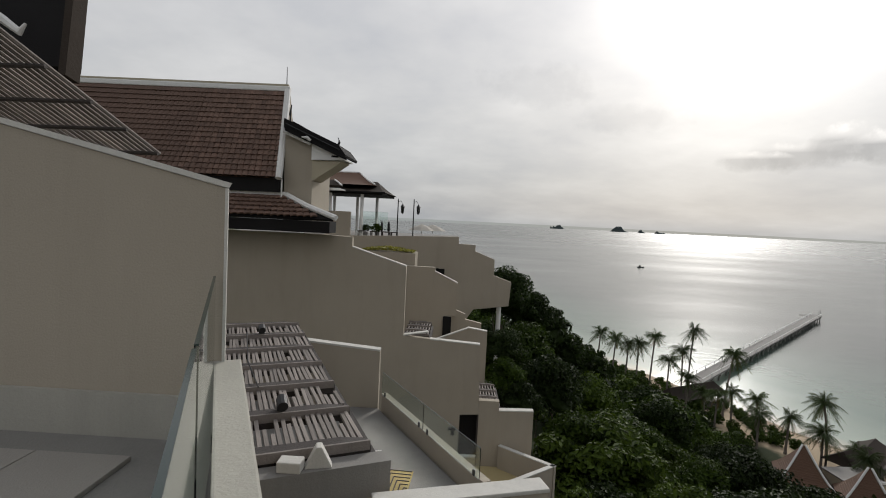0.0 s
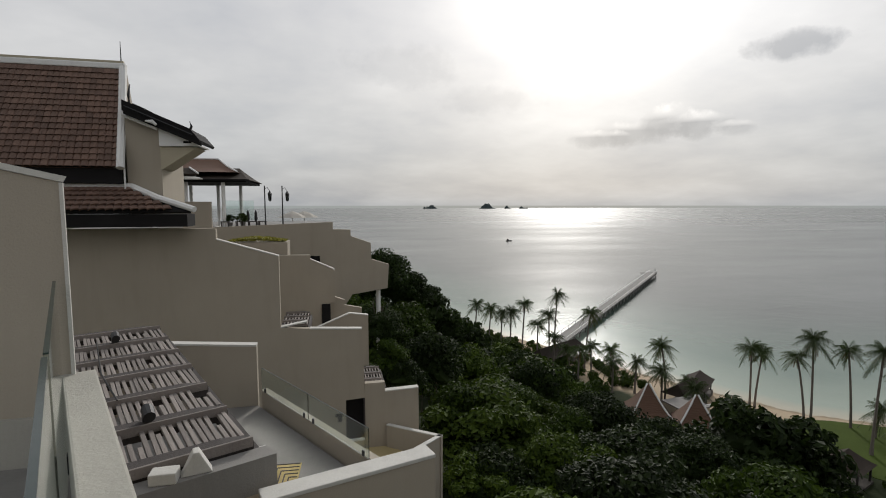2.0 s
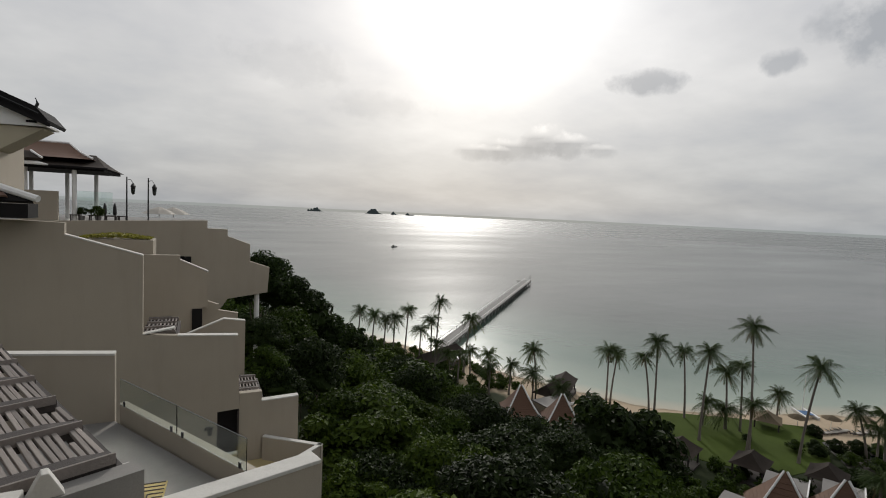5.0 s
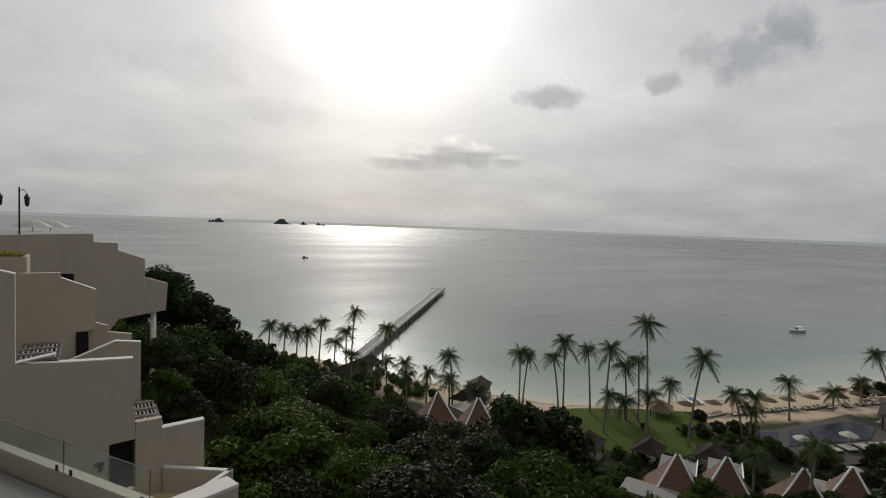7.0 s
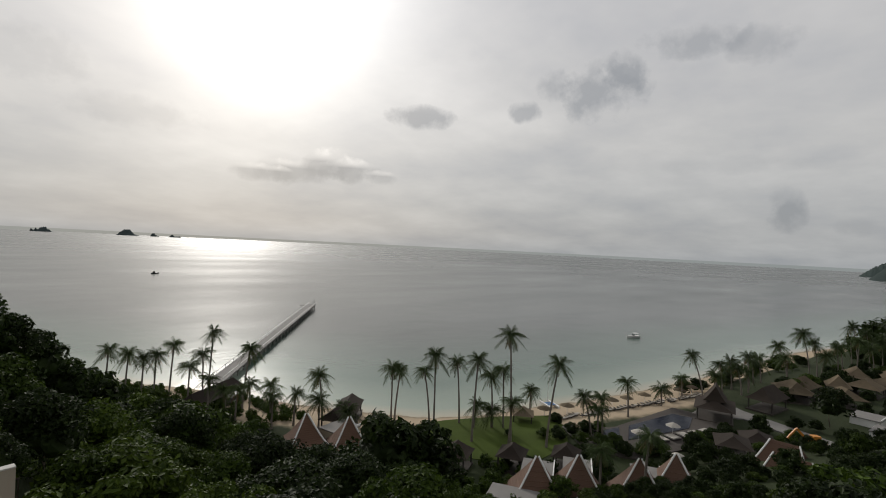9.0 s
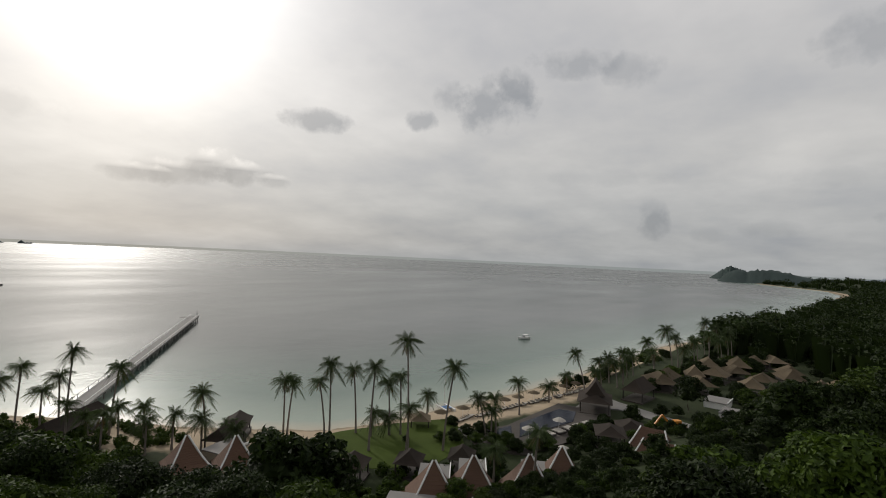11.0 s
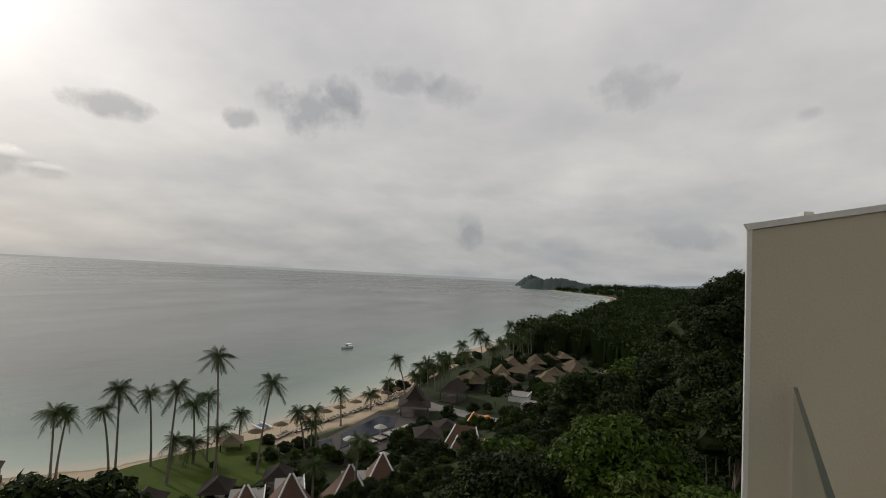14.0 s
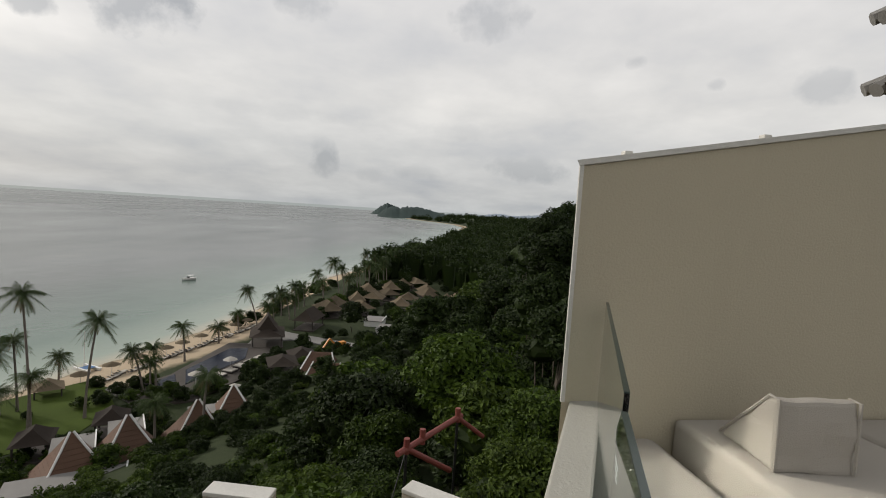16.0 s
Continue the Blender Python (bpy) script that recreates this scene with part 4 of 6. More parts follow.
def far_woods():
    """The wooded coast plain, beyond counting: small clumps of leaves set on the ground."""
    rng = random.Random(77)
    v, f = [], []
    made = 0
    while made < 3400:
        r = 70 * (30.0 ** rng.random())
        az = rng.uniform(90.5, 122)
        x, y = far_at(az, r)
        d = float(shore_distance(x, y))
        if d < 14 or r < 120 and d < 60 or (x < 215 and y > -14 - (x - 120) * 0.25 and d < 95) or x < 40:
            continue
        if x < 190 and -40 < y and d < 78 + max(0, 175 - x) * 0.1:
            continue
        made += 1
        z = gz(x, y)
        rad = rng.uniform(2.4, 4.2) * (1 + r / 900)
        h = rng.choice((3.5, 5.0, 6.5, 8.0, 10.0)) * rng.uniform(0.85, 1.15)
        c = Vector((x, y, z + h))
        for _ in range(64 if r < 420 else 26):
            dd = Vector((rng.gauss(0, 1), rng.gauss(0, 1), rng.gauss(0.3, 0.9))).normalized()
            leaf(v, f, c + Vector((dd.x * rad, dd.y * rad, dd.z * rad * 0.8)) * rng.uniform(0.5, 1.0), dd, rad * (rng.uniform(0.18, 0.36) if r < 420 else rng.uniform(0.3, 0.55)), rng)
        i = len(v)
        v.extend([Vector((x - rad, y, z + h)), Vector((x + rad, y, z + h)), Vector((x + rad * 0.5, y, z - 1)), Vector((x - rad * 0.5, y, z - 1))])
        v.extend([Vector((x, y - rad, z + h)), Vector((x, y + rad, z + h)), Vector((x, y + rad * 0.5, z - 1)), Vector((x, y - rad * 0.5, z - 1))])
        f.extend([(i, i + 1, i + 2, i + 3), (i + 4, i + 5, i + 6, i + 7)])
    me = bpy.data.meshes.new("far_woods")
    me.from_pydata(v, [], f)
    me.materials.append(LEAF_C)
    tagged(new("far_woods", me), "dark woods covering the coast plain", "woods", kind="stuff")


far_woods()


# ---- resort on the flat ----
def patch(name, outline, z, mat, label, category, lift=0.12, kind="structure"):
    bm = prism(B(), [lie(*p) for p in outline], lift, floor_at(z))
    return tagged(part(name, bm, mat), label, category, kind=kind)


GRASS = material("lawn_grass", (0.050, 0.073, 0.012), 0.95, bump=0.6, scale=2.0, var=0.28, fine=9, spec=0.1)
PAVING = material("paving_pale", (0.19, 0.18, 0.165), 0.85, bump=0.3, scale=3, var=0.2, fine=14)
DECK = material("deck_timber", (0.046, 0.037, 0.029), 0.85, bump=0.4, scale=4, var=0.3, fine=16)
CANVAS = material("canvas_pale", (0.40, 0.37, 0.32), 0.9, scale=4, var=0.12, fine=30)
patch("lawn", [(66, 57), (72, 54.5), (81, 48.5), (89, 41.5), (86, 37), (78, 32.5), (68, 33.5), (62, 41), (62, 48)], 2.46, GRASS, "mown green lawn behind the beach", "lawn", 0.6)
patch("pool_surround", [(77, 30), (85, 34.5), (92, 29.5), (113, 24), (112, 14), (96, 14), (80, 22)], 2.62, DECK, "brown timber surround of the swimming pool", "paving", 0.6)
patch("swimming_pool", [(87.0, 25.4), (94.4, 27.6), (108.3, 22.9), (108.6, 19.2), (101.6, 18.4)], 2.70, POOL, "dark blue swimming pool beside the beach", "pool", 0.3)
patch("swimming_pool", [(86.3, 31.5), (92.0, 28.7), (86.4, 26.7), (83.3, 28.4)], 2.70, POOL, "shallow dark blue wading pool beside the main pool", "pool", 0.3)
patch("path", [(112, 20), (128, 18.5), (122, 12.6), (113.5, -1), (109, 0), (116, 12)], 2.64, PAVING, "pale paved path between the pavilions", "path", 0.6)
patch("path", [(77, 28.5), (85, 37), (87.2, 36), (79.4, 27.5)], 2.56, PAVING, "pale paved path from lawn to pool", "path", 0.6)


def hip_roof(bm, w, d, h, over=0.0, ridge=0.0, sag=0.12):
    """A hipped roof with slightly hollow slopes; w, d half sizes, ridge half length along x."""
    levels = 5
    rings = []
    for i in range(levels + 1):
        s = i / levels
        z = h * (s ** 1.25)
        x, y = w + (ridge - w) * s, d * (1 - s) + 0.02
        rings.append([bm.verts.new(p) for p in ((-x, -y, z), (x, -y, z), (x, y, z), (-x, y, z))])
    for a, b in zip(rings, rings[1:]):
        for j in range(4):
            bm.faces.new((a[j], a[(j + 1) % 4], b[(j + 1) % 4], b[j]))
    bm.faces.new(rings[0][::-1])
    bm.faces.new(rings[-1])
    return rings


def hipped_villa(x, y, turn, w=4.3, h=5.2, eave=3.0, tile=TILE_RED, apex=8.2, ridge=0.15):
    """A steep pyramid roof with white hips over rendered walls."""
    ob = thing("villa", "villa with steep brown hipped roof and white hips", "house", "villas among the trees", pose(x, y, apex - h - eave, rz=turn))
    part("wall", box(B(), -w + 0.8, w - 0.8, -w + 0.8, w - 0.8, -5, eave), CREAM, ob)
    bm = B()
    rings = hip_roof(bm, w, w, h, ridge=ridge)
    cos = [[v.co.copy() for v in r] for r in rings]
    roof = part("roof", bm, tile, ob)
    roof.location = (0, 0, eave)
    for j in (0, 1):
        part("hip_ridge", rod(B(), [c[j] + Vector((0, 0, 0.05)) for c in cos], [0.13] * len(cos), 6), WHITE, roof, "white rendered hip")
    n = 16
    for i in range(1, n):
        s = i / n
        zz, xx, yy = h * (s ** 1.25), w + (ridge - w) * s, w * (1 - s) + 0.02
        for a, b in (((-xx, -yy, zz), (xx, -yy, zz)), ((xx, -yy, zz), (xx, yy, zz)), ((-xx, yy, zz), (-xx, -yy, zz))):
            part("tile_course", bar(B(), a, b, 0.07, 0.035), tile, roof)
    part("fascia", box(B(), -w, w, -w, w, -0.28, -0.02), DARK, roof)
    part("window", box(B(), -1.2, 1.2, -w + 0.74, -w + 0.79, 0.4, 2.4), DARK, ob)
    return ob


for vx, vy, vt in ((56.4, 29.6, -54), (60.8, 26.0, -59), (65.6, 19.9, -66), (70.7, 16.9, -70)):
    hipped_villa(vx, vy, vt, w=5.0, h=6.6)
for vx, vy, vt in ((44.8, 62.0, -24), (48.6, 56.7, -30)):
    hipped_villa(vx, vy, vt, w=2.8, h=4.0, apex=8.0)
hipped_villa(87.4, 6.6, -96, w=4.4, h=4.6, ridge=1.8)
hipped_villa(81.6, 5.2, -98, w=4.6, h=5.0, ridge=2.2)


def annex(x, y, turn, w, d, z, mat, label):
    ob = thing("annex", label, "house", "flat-roofed annexes", pose(x, y, z, rz=turn))
    part("wall", box(B(), -w, w, -d, d, -6, 2.6), mat, ob)
    part("roof", box(B(), -w - 0.15, w + 0.15, -d - 0.15, d + 0.15, 2.604, 2.78, bevel=0.02), PAVING, ob)
    part("parapet", box(B(), -w - 0.15, w + 0.15, -d - 0.15, -d, 2.784, 3.1), WHITE, ob)
    return ob


for ax, ay, at, aw, ad in ((52.5, 28.0, 20, 1.6, 5.0), (60.3, 31.5, 25, 2.4, 2.0), (65.0, 28.0, 25, 2.2, 1.8), (70.0, 20.5, 20, 1.8, 1.8), (50.5, 61.0, 5, 2.4, 2.0), (54.5, 55.5, 5, 2.2, 2.0)):
    annex(ax, ay, at, aw, ad, 2.2, CREAM, "flat-roofed pale annex between the villas")


def pavilion(x, y, turn, w, d, eave, h, mat, label, tiers=1, ridge=0.3, group="pavilions by the beach"):
    """An open pavilion: posts, floor and one or two tiers of hipped roof."""
    x, y = lie(x, y)
    z = gz(x, y)
    ob = thing("pavilion", label, "pavilion", group, pose(x, y, z, rz=turn))
    part("floor", box(B(), -w * 0.92, w * 0.92, -d * 0.92, d * 0.92, -1.0, 0.3), DECK, ob)
    for sx in (-1, 1):
        for sy in (-1, 1):
            part("post", box(B(), sx * w * 0.8 - 0.1, sx * w * 0.8 + 0.1, sy * d * 0.8 - 0.1, sy * d * 0.8 + 0.1, 0.304, eave), BEAM, ob)
    for i in range(tiers):
        k = 1 - 0.42 * i
        bm = B()
        if tiers > 1 and i == 0:
            hip_roof(bm, w, d, h * 0.55, ridge=w * 0.5)
        else:
            hip_roof(bm, w * k, d * k, h, ridge=ridge * w)
        r = part("roof", bm, mat, ob)
        r.location = (0, 0, eave - 0.05 + i * h * 0.42)
    return ob


pavilion(113.5, 16.4, 10, 4.8, 3.6, 2.6, 2.9, SHINGLE, "restaurant pavilion with two-tiered grey shingle roof", 2, 0.45)
pavilion(128.5, 9.4, -14, 4.6, 2.8, 2.6, 2.6, SHINGLE, "long pavilion with dark shingle roof", 1, 0.6)
pavilion(98.0, 8.2, 15, 3.0, 2.6, 2.4, 1.3, SHINGLE, "small pavilion with low dark shingle roof")
pavilion(91.0, 10.6, 15, 3.2, 2.6, 2.4, 1.2, SHINGLE, "small pavilion with low dark shingle roof")
pavilion(83.0, 44.2, 30, 2.1, 2.0, 2.2, 1.2, THATCH, "thatched beach hut at the lawn's edge")
pavilion(57.8, 41.6, 20, 2.4, 2.2, 2.3, 1.5, SHINGLE, "garden shelter with grey shingle roof")
pavilion(63.5, 35.2, 20, 2.4, 2.0, 2.3, 1.4, SHINGLE, "garden shelter with grey shingle roof")
pavilion(69.3, 29.2, 20, 2.4, 2.0, 2.3, 1.4, SHINGLE, "garden shelter with grey shingle roof")
pavilion(45.5, 92.0, 28, 7.6, 2.4, 2.2, 1.8, SHINGLE, "long low building with brown roof by the pier", 1, 0.8)
pavilion(61.5, 71.0, 40, 5.0, 2.2, 2.2, 1.6, SHINGLE, "long low beach building with grey roof", 1, 0.7)
pavilion(55.5, 66.5, 25, 3.6, 2.2, 2.2, 1.6, SHINGLE, "low beach building with grey roof", 1, 0.7)
_r = random.Random(3)
for tx, ty in ((150, 5), (158, -1), (162.5, -6.1), (171, -11.5), (176.4, -4.6), (192.5, -18.4), (161.8, -17.3), (171.4, -24.9), (158.4, -29.8), (165.6, -34.9), (146, -2), (152, -14), (183, -13), (200, -24), (143, 6), (180, -26)):
    pavilion(tx, ty, _r.uniform(-30, 30), _r.uniform(3.0, 5.0), _r.uniform(2.6, 3.6), 2.3, _r.uniform(1.6, 2.6), THATCH, "thatched bungalow roof among the palms", 1, 0.35, "thatched bungalows")
for ax, ay in ((124.5, -6.4), (133.8, -3.5), (127.5, -11.0)):
    annex(ax, ay, -12, 3.0, 2.4, 1.2, WHITE, "flat white roof behind the pavilions")


def lounger(x, y, turn):
    x, y = lie(x, y)
    z = max(gz(x, y), 0.4) + 0.02
    ob = thing("sun_lounger", "wooden sun lounger with a pale cushion on the sand", "lounger", "loungers on the beach", pose(x, y, z, rz=turn))
    part("frame", box(B(), -0.34, 0.34, -0.95, 0.95, 0.22, 0.32), BEAM, ob)
    for sx in (-0.3, 0.3):
        for sy in (-0.85, 0.85):
            part("leg", box(B(), sx - 0.03, sx + 0.03, sy - 0.03, sy + 0.03, 0, 0.218), BEAM, ob)
    part("mattress", box(B(), -0.32, 0.32, -0.92, 0.35, 0.322, 0.42, bevel=0.02), CANVAS, ob)
    part("backrest", box(B(), -0.32, 0.32, 0, 0.62, 0.0, 0.1, pose(0, 0.36, 0.36, rx=38), bevel=0.02), CANVAS, ob)
    return ob


def parasol(x, y, r, mat, label, z=None):
    x, y = lie(x, y)
    z = max(gz(x, y), 0.4) if z is None else z
    ob = thing("parasol", label, "parasol", "parasols by the beach", pose(x, y, z))
    part("pole", rod(B(), [(0, 0, -0.1), (0, 0, 2.3)], [0.04, 0.03], 6), WHITE, ob)
    bm = B()
    rings = [[bm.verts.new((q * math.cos(i * math.pi / 4), q * math.sin(i * math.pi / 4), zz)) for i in range(8)] for q, zz in ((r, 1.95), (r * 0.55, 2.28), (0.04, 2.55))]
    for a, b in zip(rings, rings[1:]):
        for i in range(8):
            bm.faces.new((a[i], a[(i + 1) % 8], b[(i + 1) % 8], b[i]))
    bm.faces.new(rings[-1])
    bm.faces.new(rings[0][::-1])
    part("canopy", bm, mat, ob)
    return ob


_r = random.Random(8)
for i in range(26):
    s = i / 25
    px, py = 90 + 42 * s + _r.uniform(-0.6, 0.6), 40.5 - 19.5 * s + _r.uniform(-1.2, 1.2)
    if i % 3 == 0:
        parasol(px, py + 1.3, 1.5, THATCH, "thatched beach parasol standing in the sand")
    lounger(px - 0.7, py, 70 + _r.uniform(-6, 6))
    lounger(px + 0.7, py - 0.2, 70 + _r.uniform(-6, 6))
for px, py in ((86.6, 23.6), (80.5, 16.0), (94.6, 19.8)):
    parasol(px, py, 1.3, CANVAS, "cream canvas parasol by the pool", 2.62)


def daybed(x, y, turn):
    ob = thing("daybed", "square white daybed on the pool deck", "daybed", "daybeds by the pool", pose(x, y, 2.62, rz=turn))
    part("base", box(B(), -1.0, 1.0, -1.0, 1.0, 0.0, 0.3), BEAM, ob)
    part("mattress", box(B(), -0.95, 0.95, -0.95, 0.95, 0.304, 0.5, bevel=0.04), CANVAS, ob)
    return ob


for i in range(6):
    daybed(87.6 + 2.6 * i, 25.4 - 1.2 * i, -24)


# ---- pier and boats ----
def pier():
    a, b = Vector((52.0, 106.0, 0)), Vector((150.0, 207.5, 0))
    d = (b - a).normalized()
    turn = math.degrees(math.atan2(d.y, d.x)) - 90
    length = (b - a).length
    ob = thing("pier", "long concrete pier on piles reaching into the sea", "pier", at=pose(a.x, a.y, 0, rz=turn))
    part("deck", box(B(), -1.7, 1.7, 0, length, 1.55, 1.9), PAVING, ob)
    part("deck", box(B(), -5.5, 1.7, length - 5, length, 1.45, 1.546), PAVING, ob, "landing stage at the pier's head")
    for i in range(26):
        y = 2 + i * (length - 4) / 25
        for sx in (-1.4, 1.4):
            part("stilt", rod(B(), [(sx, y, -4), (sx, y, 1.545)], [0.2, 0.2], 7), CONCRETE, ob)
        part("crossbeam", box(B(), -1.8, 1.8, y - 0.2, y + 0.2, 1.15, 1.54), CONCRETE, ob)
    for sx in (-1.6, 1.6):
        for i in range(24):
            y = 1 + i * (length - 2) / 23
            part("rail_post", box(B(), sx - 0.06, sx + 0.06, y - 0.06, y + 0.06, 1.904, 2.75), WHITE, ob)
        part("handrail", box(B(), sx - 0.05, sx + 0.05, 0.9, length - 0.9, 2.754, 2.84), WHITE, ob)
    for y in (length - 1.0, length - 4.2):
        part("lamp_post", rod(B(), [(1.2, y, 1.9), (1.2, y, 4.6)], [0.07, 0.05], 6), METAL, ob)


pier()


def hull(bm, length, wide, high):
    n = 10
    rings = []
    for i in range(n + 1):
        s = i / n
        w = wide / 2 * (1 - max(0, s - 0.45) ** 2 * 3.2)
        rings.append([bm.verts.new(p) for p in ((-w, s * length, high * (1 + 0.25 * s * s)), (-w * 0.7, s * length, 0.1), (0, s * length, -0.3 + 0.3 * s), (w * 0.7, s * length, 0.1), (w, s * length, high * (1 + 0.25 * s * s)))])
    for a, b in zip(rings, rings[1:]):
        for j in range(4):
            bm.faces.new((a[j], a[j + 1], b[j + 1], b[j]))
        bm.faces.new((a[4], a[0], b[0], b[4]))
    bm.faces.new(rings[0])
    bm.faces.new(rings[-1][::-1])
    bmesh.ops.recalc_face_normals(bm, faces=bm.faces)
    return bm


def motor_boat():
    ob = thing("motor_boat", "white motor boat with canopy lying off the beach", "boat", at=pose(*lie(216, 61), 0, rz=55) @ Matrix.Scale(0.78, 4))
    part("hull", hull(B(), 7.5, 2.5, 1.0), WHITE, ob)
    part("windscreen", box(B(), -0.9, 0.9, 3.6, 3.7, 1.0, 1.7), METAL, ob)
    part("canopy", box(B(), -1.1, 1.1, 0.9, 3.9, 2.3, 2.4), WHITE, ob)
    for sx in (-1.0, 1.0):
        for y in (1.0, 3.8):
            part("canopy_post", box(B(), sx - 0.04, sx + 0.04, y - 0.04, y + 0.04, 0.9, 2.296), METAL, ob)


def catamaran():
    ob = thing("catamaran", "small beached sailing catamaran with bare mast", "boat", at=pose(*lie(100.4, 47.1), 0.35, rz=-30))
    for sx in (-1.0, 1.0):
        h = part("hull", hull(B(), 4.8, 0.5, 0.5), WHITE, ob)
        h.location = (sx, -2.4, 0.2)
    part("trampoline", box(B(), -0.9, 0.9, -1.4, 0.6, 0.70, 0.76), material("canvas_blue", (0.05, 0.12, 0.24), 0.8), ob)
    part("mast", rod(B(), [(0, 0.6, 0.76), (0, 0.5, 7.4)], [0.07, 0.04], 6), WHITE, ob)


def longtail():
    ob = thing("fishing_boat", "small dark fishing boat far out", "boat", at=pose(*lie(164.7, 433.8), 0, rz=-70))
    part("hull", hull(B(), 6.5, 1.6, 0.9), METAL, ob)
    part("cabin", box(B(), -0.5, 0.5, 1.2, 2.6, 0.9, 2.2), BEAM, ob)


motor_boat()
catamaran()
longtail()
for bx, by, br in ((80, 38.5, 1.2), (73, 44, 0.8), (85.5, 41.5, 1.5), (81.5, 36.5, 1.6), (84, 35, 1.7), (86.5, 34, 1.5), (62, 37.5, 1.2), (65.5, 34.5, 1.2), (72.0, 32.3, 1.1), (100, 14, 1.8), (94, 15, 2.0), (89, 17, 1.8), (104, 12.5, 1.7), (148, 10, 3.0), (156, 8, 3.2), (150, 12, 2.6), (139, 11, 2.4), (165, 3, 3.2), (80.8, 31.5, 1.6), (82.2, 29.6, 1.7), (79.5, 34.0, 1.5), (78.0, 37.0, 1.4), (76.8, 39.5, 1.3), (97.0, 17.6, 1.8), (99.5, 15.8, 2.0), (84.0, 22.6, 1.6), (79.6, 26.8, 1.7), (81.4, 24.8, 1.6), (78.6, 29.2, 1.4)):
    _k = _r.choice([0, 2, 5])
    o = thing("bush", "rounded dark green shrub in the garden", "bush", "garden shrubs", pose(bx, by, gz(bx, by)))
    c = new("crown", CROWNS[_k])
    c.parent, c.location, c.scale = o, (0, 0, br * 0.55), (br, br, br)
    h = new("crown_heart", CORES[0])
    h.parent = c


_r = random.Random(61)
_made = []
for _ in range(2500):
    bx, by = _r.uniform(56, 128), _r.uniform(-14, 52)
    if any(math.hypot(bx - a, by - b) < r * 0.72 for a, b, r in KEEP_CLEAR) or float(shore_distance(bx, by)) < 24 or (66 < bx < 88 and 34 < by < 56):
        continue
    br = _r.uniform(1.0, 2.2)
    if any(math.hypot(bx - a, by - b) < 0.75 * (br + r) for a, b, r in _made):
        continue
    _made.append((bx, by, br))
    if len(_made) >= 110:
        break
for _ in range(60):
    _made.append((_r.uniform(136, 208), _r.uniform(-42, 8), _r.uniform(1.5, 3.0)))
for i in range(16):  # a dark hedge between the beach and the bungalows
    bx = 130 + 5.0 * i
    _made.append((bx, float(np.interp(bx, SH[:, 0], SH[:, 1])) - _r.uniform(6.5, 12.0), _r.uniform(1.6, 3.0)))
for bx, by, br in _made:
    o = thing("bush", "dense dark shrub between the villas", "bush", "garden shrubs", pose(bx, by, gz(bx, by), rz=_r.uniform(0, 360)))
    c = new("crown", CROWNS[_r.choice([0, 2, 5, 2])])
    c.parent, c.location, c.scale = o, (0, 0, br * 0.6), (br, br, br * _r.uniform(0.8, 1.3))
    h = new("crown_heart", CORES[1])
    h.parent = c


def digger():
    ob = thing("excavator", "small orange excavator parked between villas", "excavator", at=pose(99.5, 3.6, gz(99.5, 3.6), rz=40))
    ORANGE = material("paint_orange", (0.55, 0.22, 0.03), 0.5, var=0.15)
    for sx in (-0.9, 0.9):
        part("track", box(B(), sx - 0.25, sx + 0.25, -1.4, 1.4, 0, 0.7, bevel=0.1), METAL, ob)
    part("body", box(B(), -1.1, 1.1, -1.2, 1.0, 0.704, 1.7, bevel=0.08), ORANGE, ob)
    part("cab", box(B(), -1.05, 0.0, -0.2, 1.0, 1.704, 2.7, bevel=0.06), ORANGE, ob)
    arm = B()
    bar(arm, (0.4, 0.9, 1.5), (0.4, 2.8, 3.4), 0.3)
    bar(arm, (0.4, 2.8, 3.4), (0.4, 4.2, 1.8), 0.24)
    part("boom", arm, ORANGE, ob)


digger()


# ---- hotel roofs ----
def tile_mesh(wide, long):
    """One curved clay tile: an arch with thickness, its length along -y, lower end raised."""
    v, f = [], []
    n = 4
    for y, lift in ((0.0, 0.0), (-long, 0.065)):
        for i in range(n + 1):
            a = math.pi * i / n
            v.append((-math.cos(a) * wide / 2, y, math.sin(a) * 0.06 + lift))
    for i in range(n):
        f.append((i, i + 1, n + 2 + i, n + 1 + i))
    m = len(v)
    for i in range(n + 1):
        x, y, z = v[n + 1 + i]
        v.append((x, y, z - 0.06))
    for i in range(n):
        f.append((n + 1 + i, n + 2 + i, m + i + 1, m + i))
    return v, f


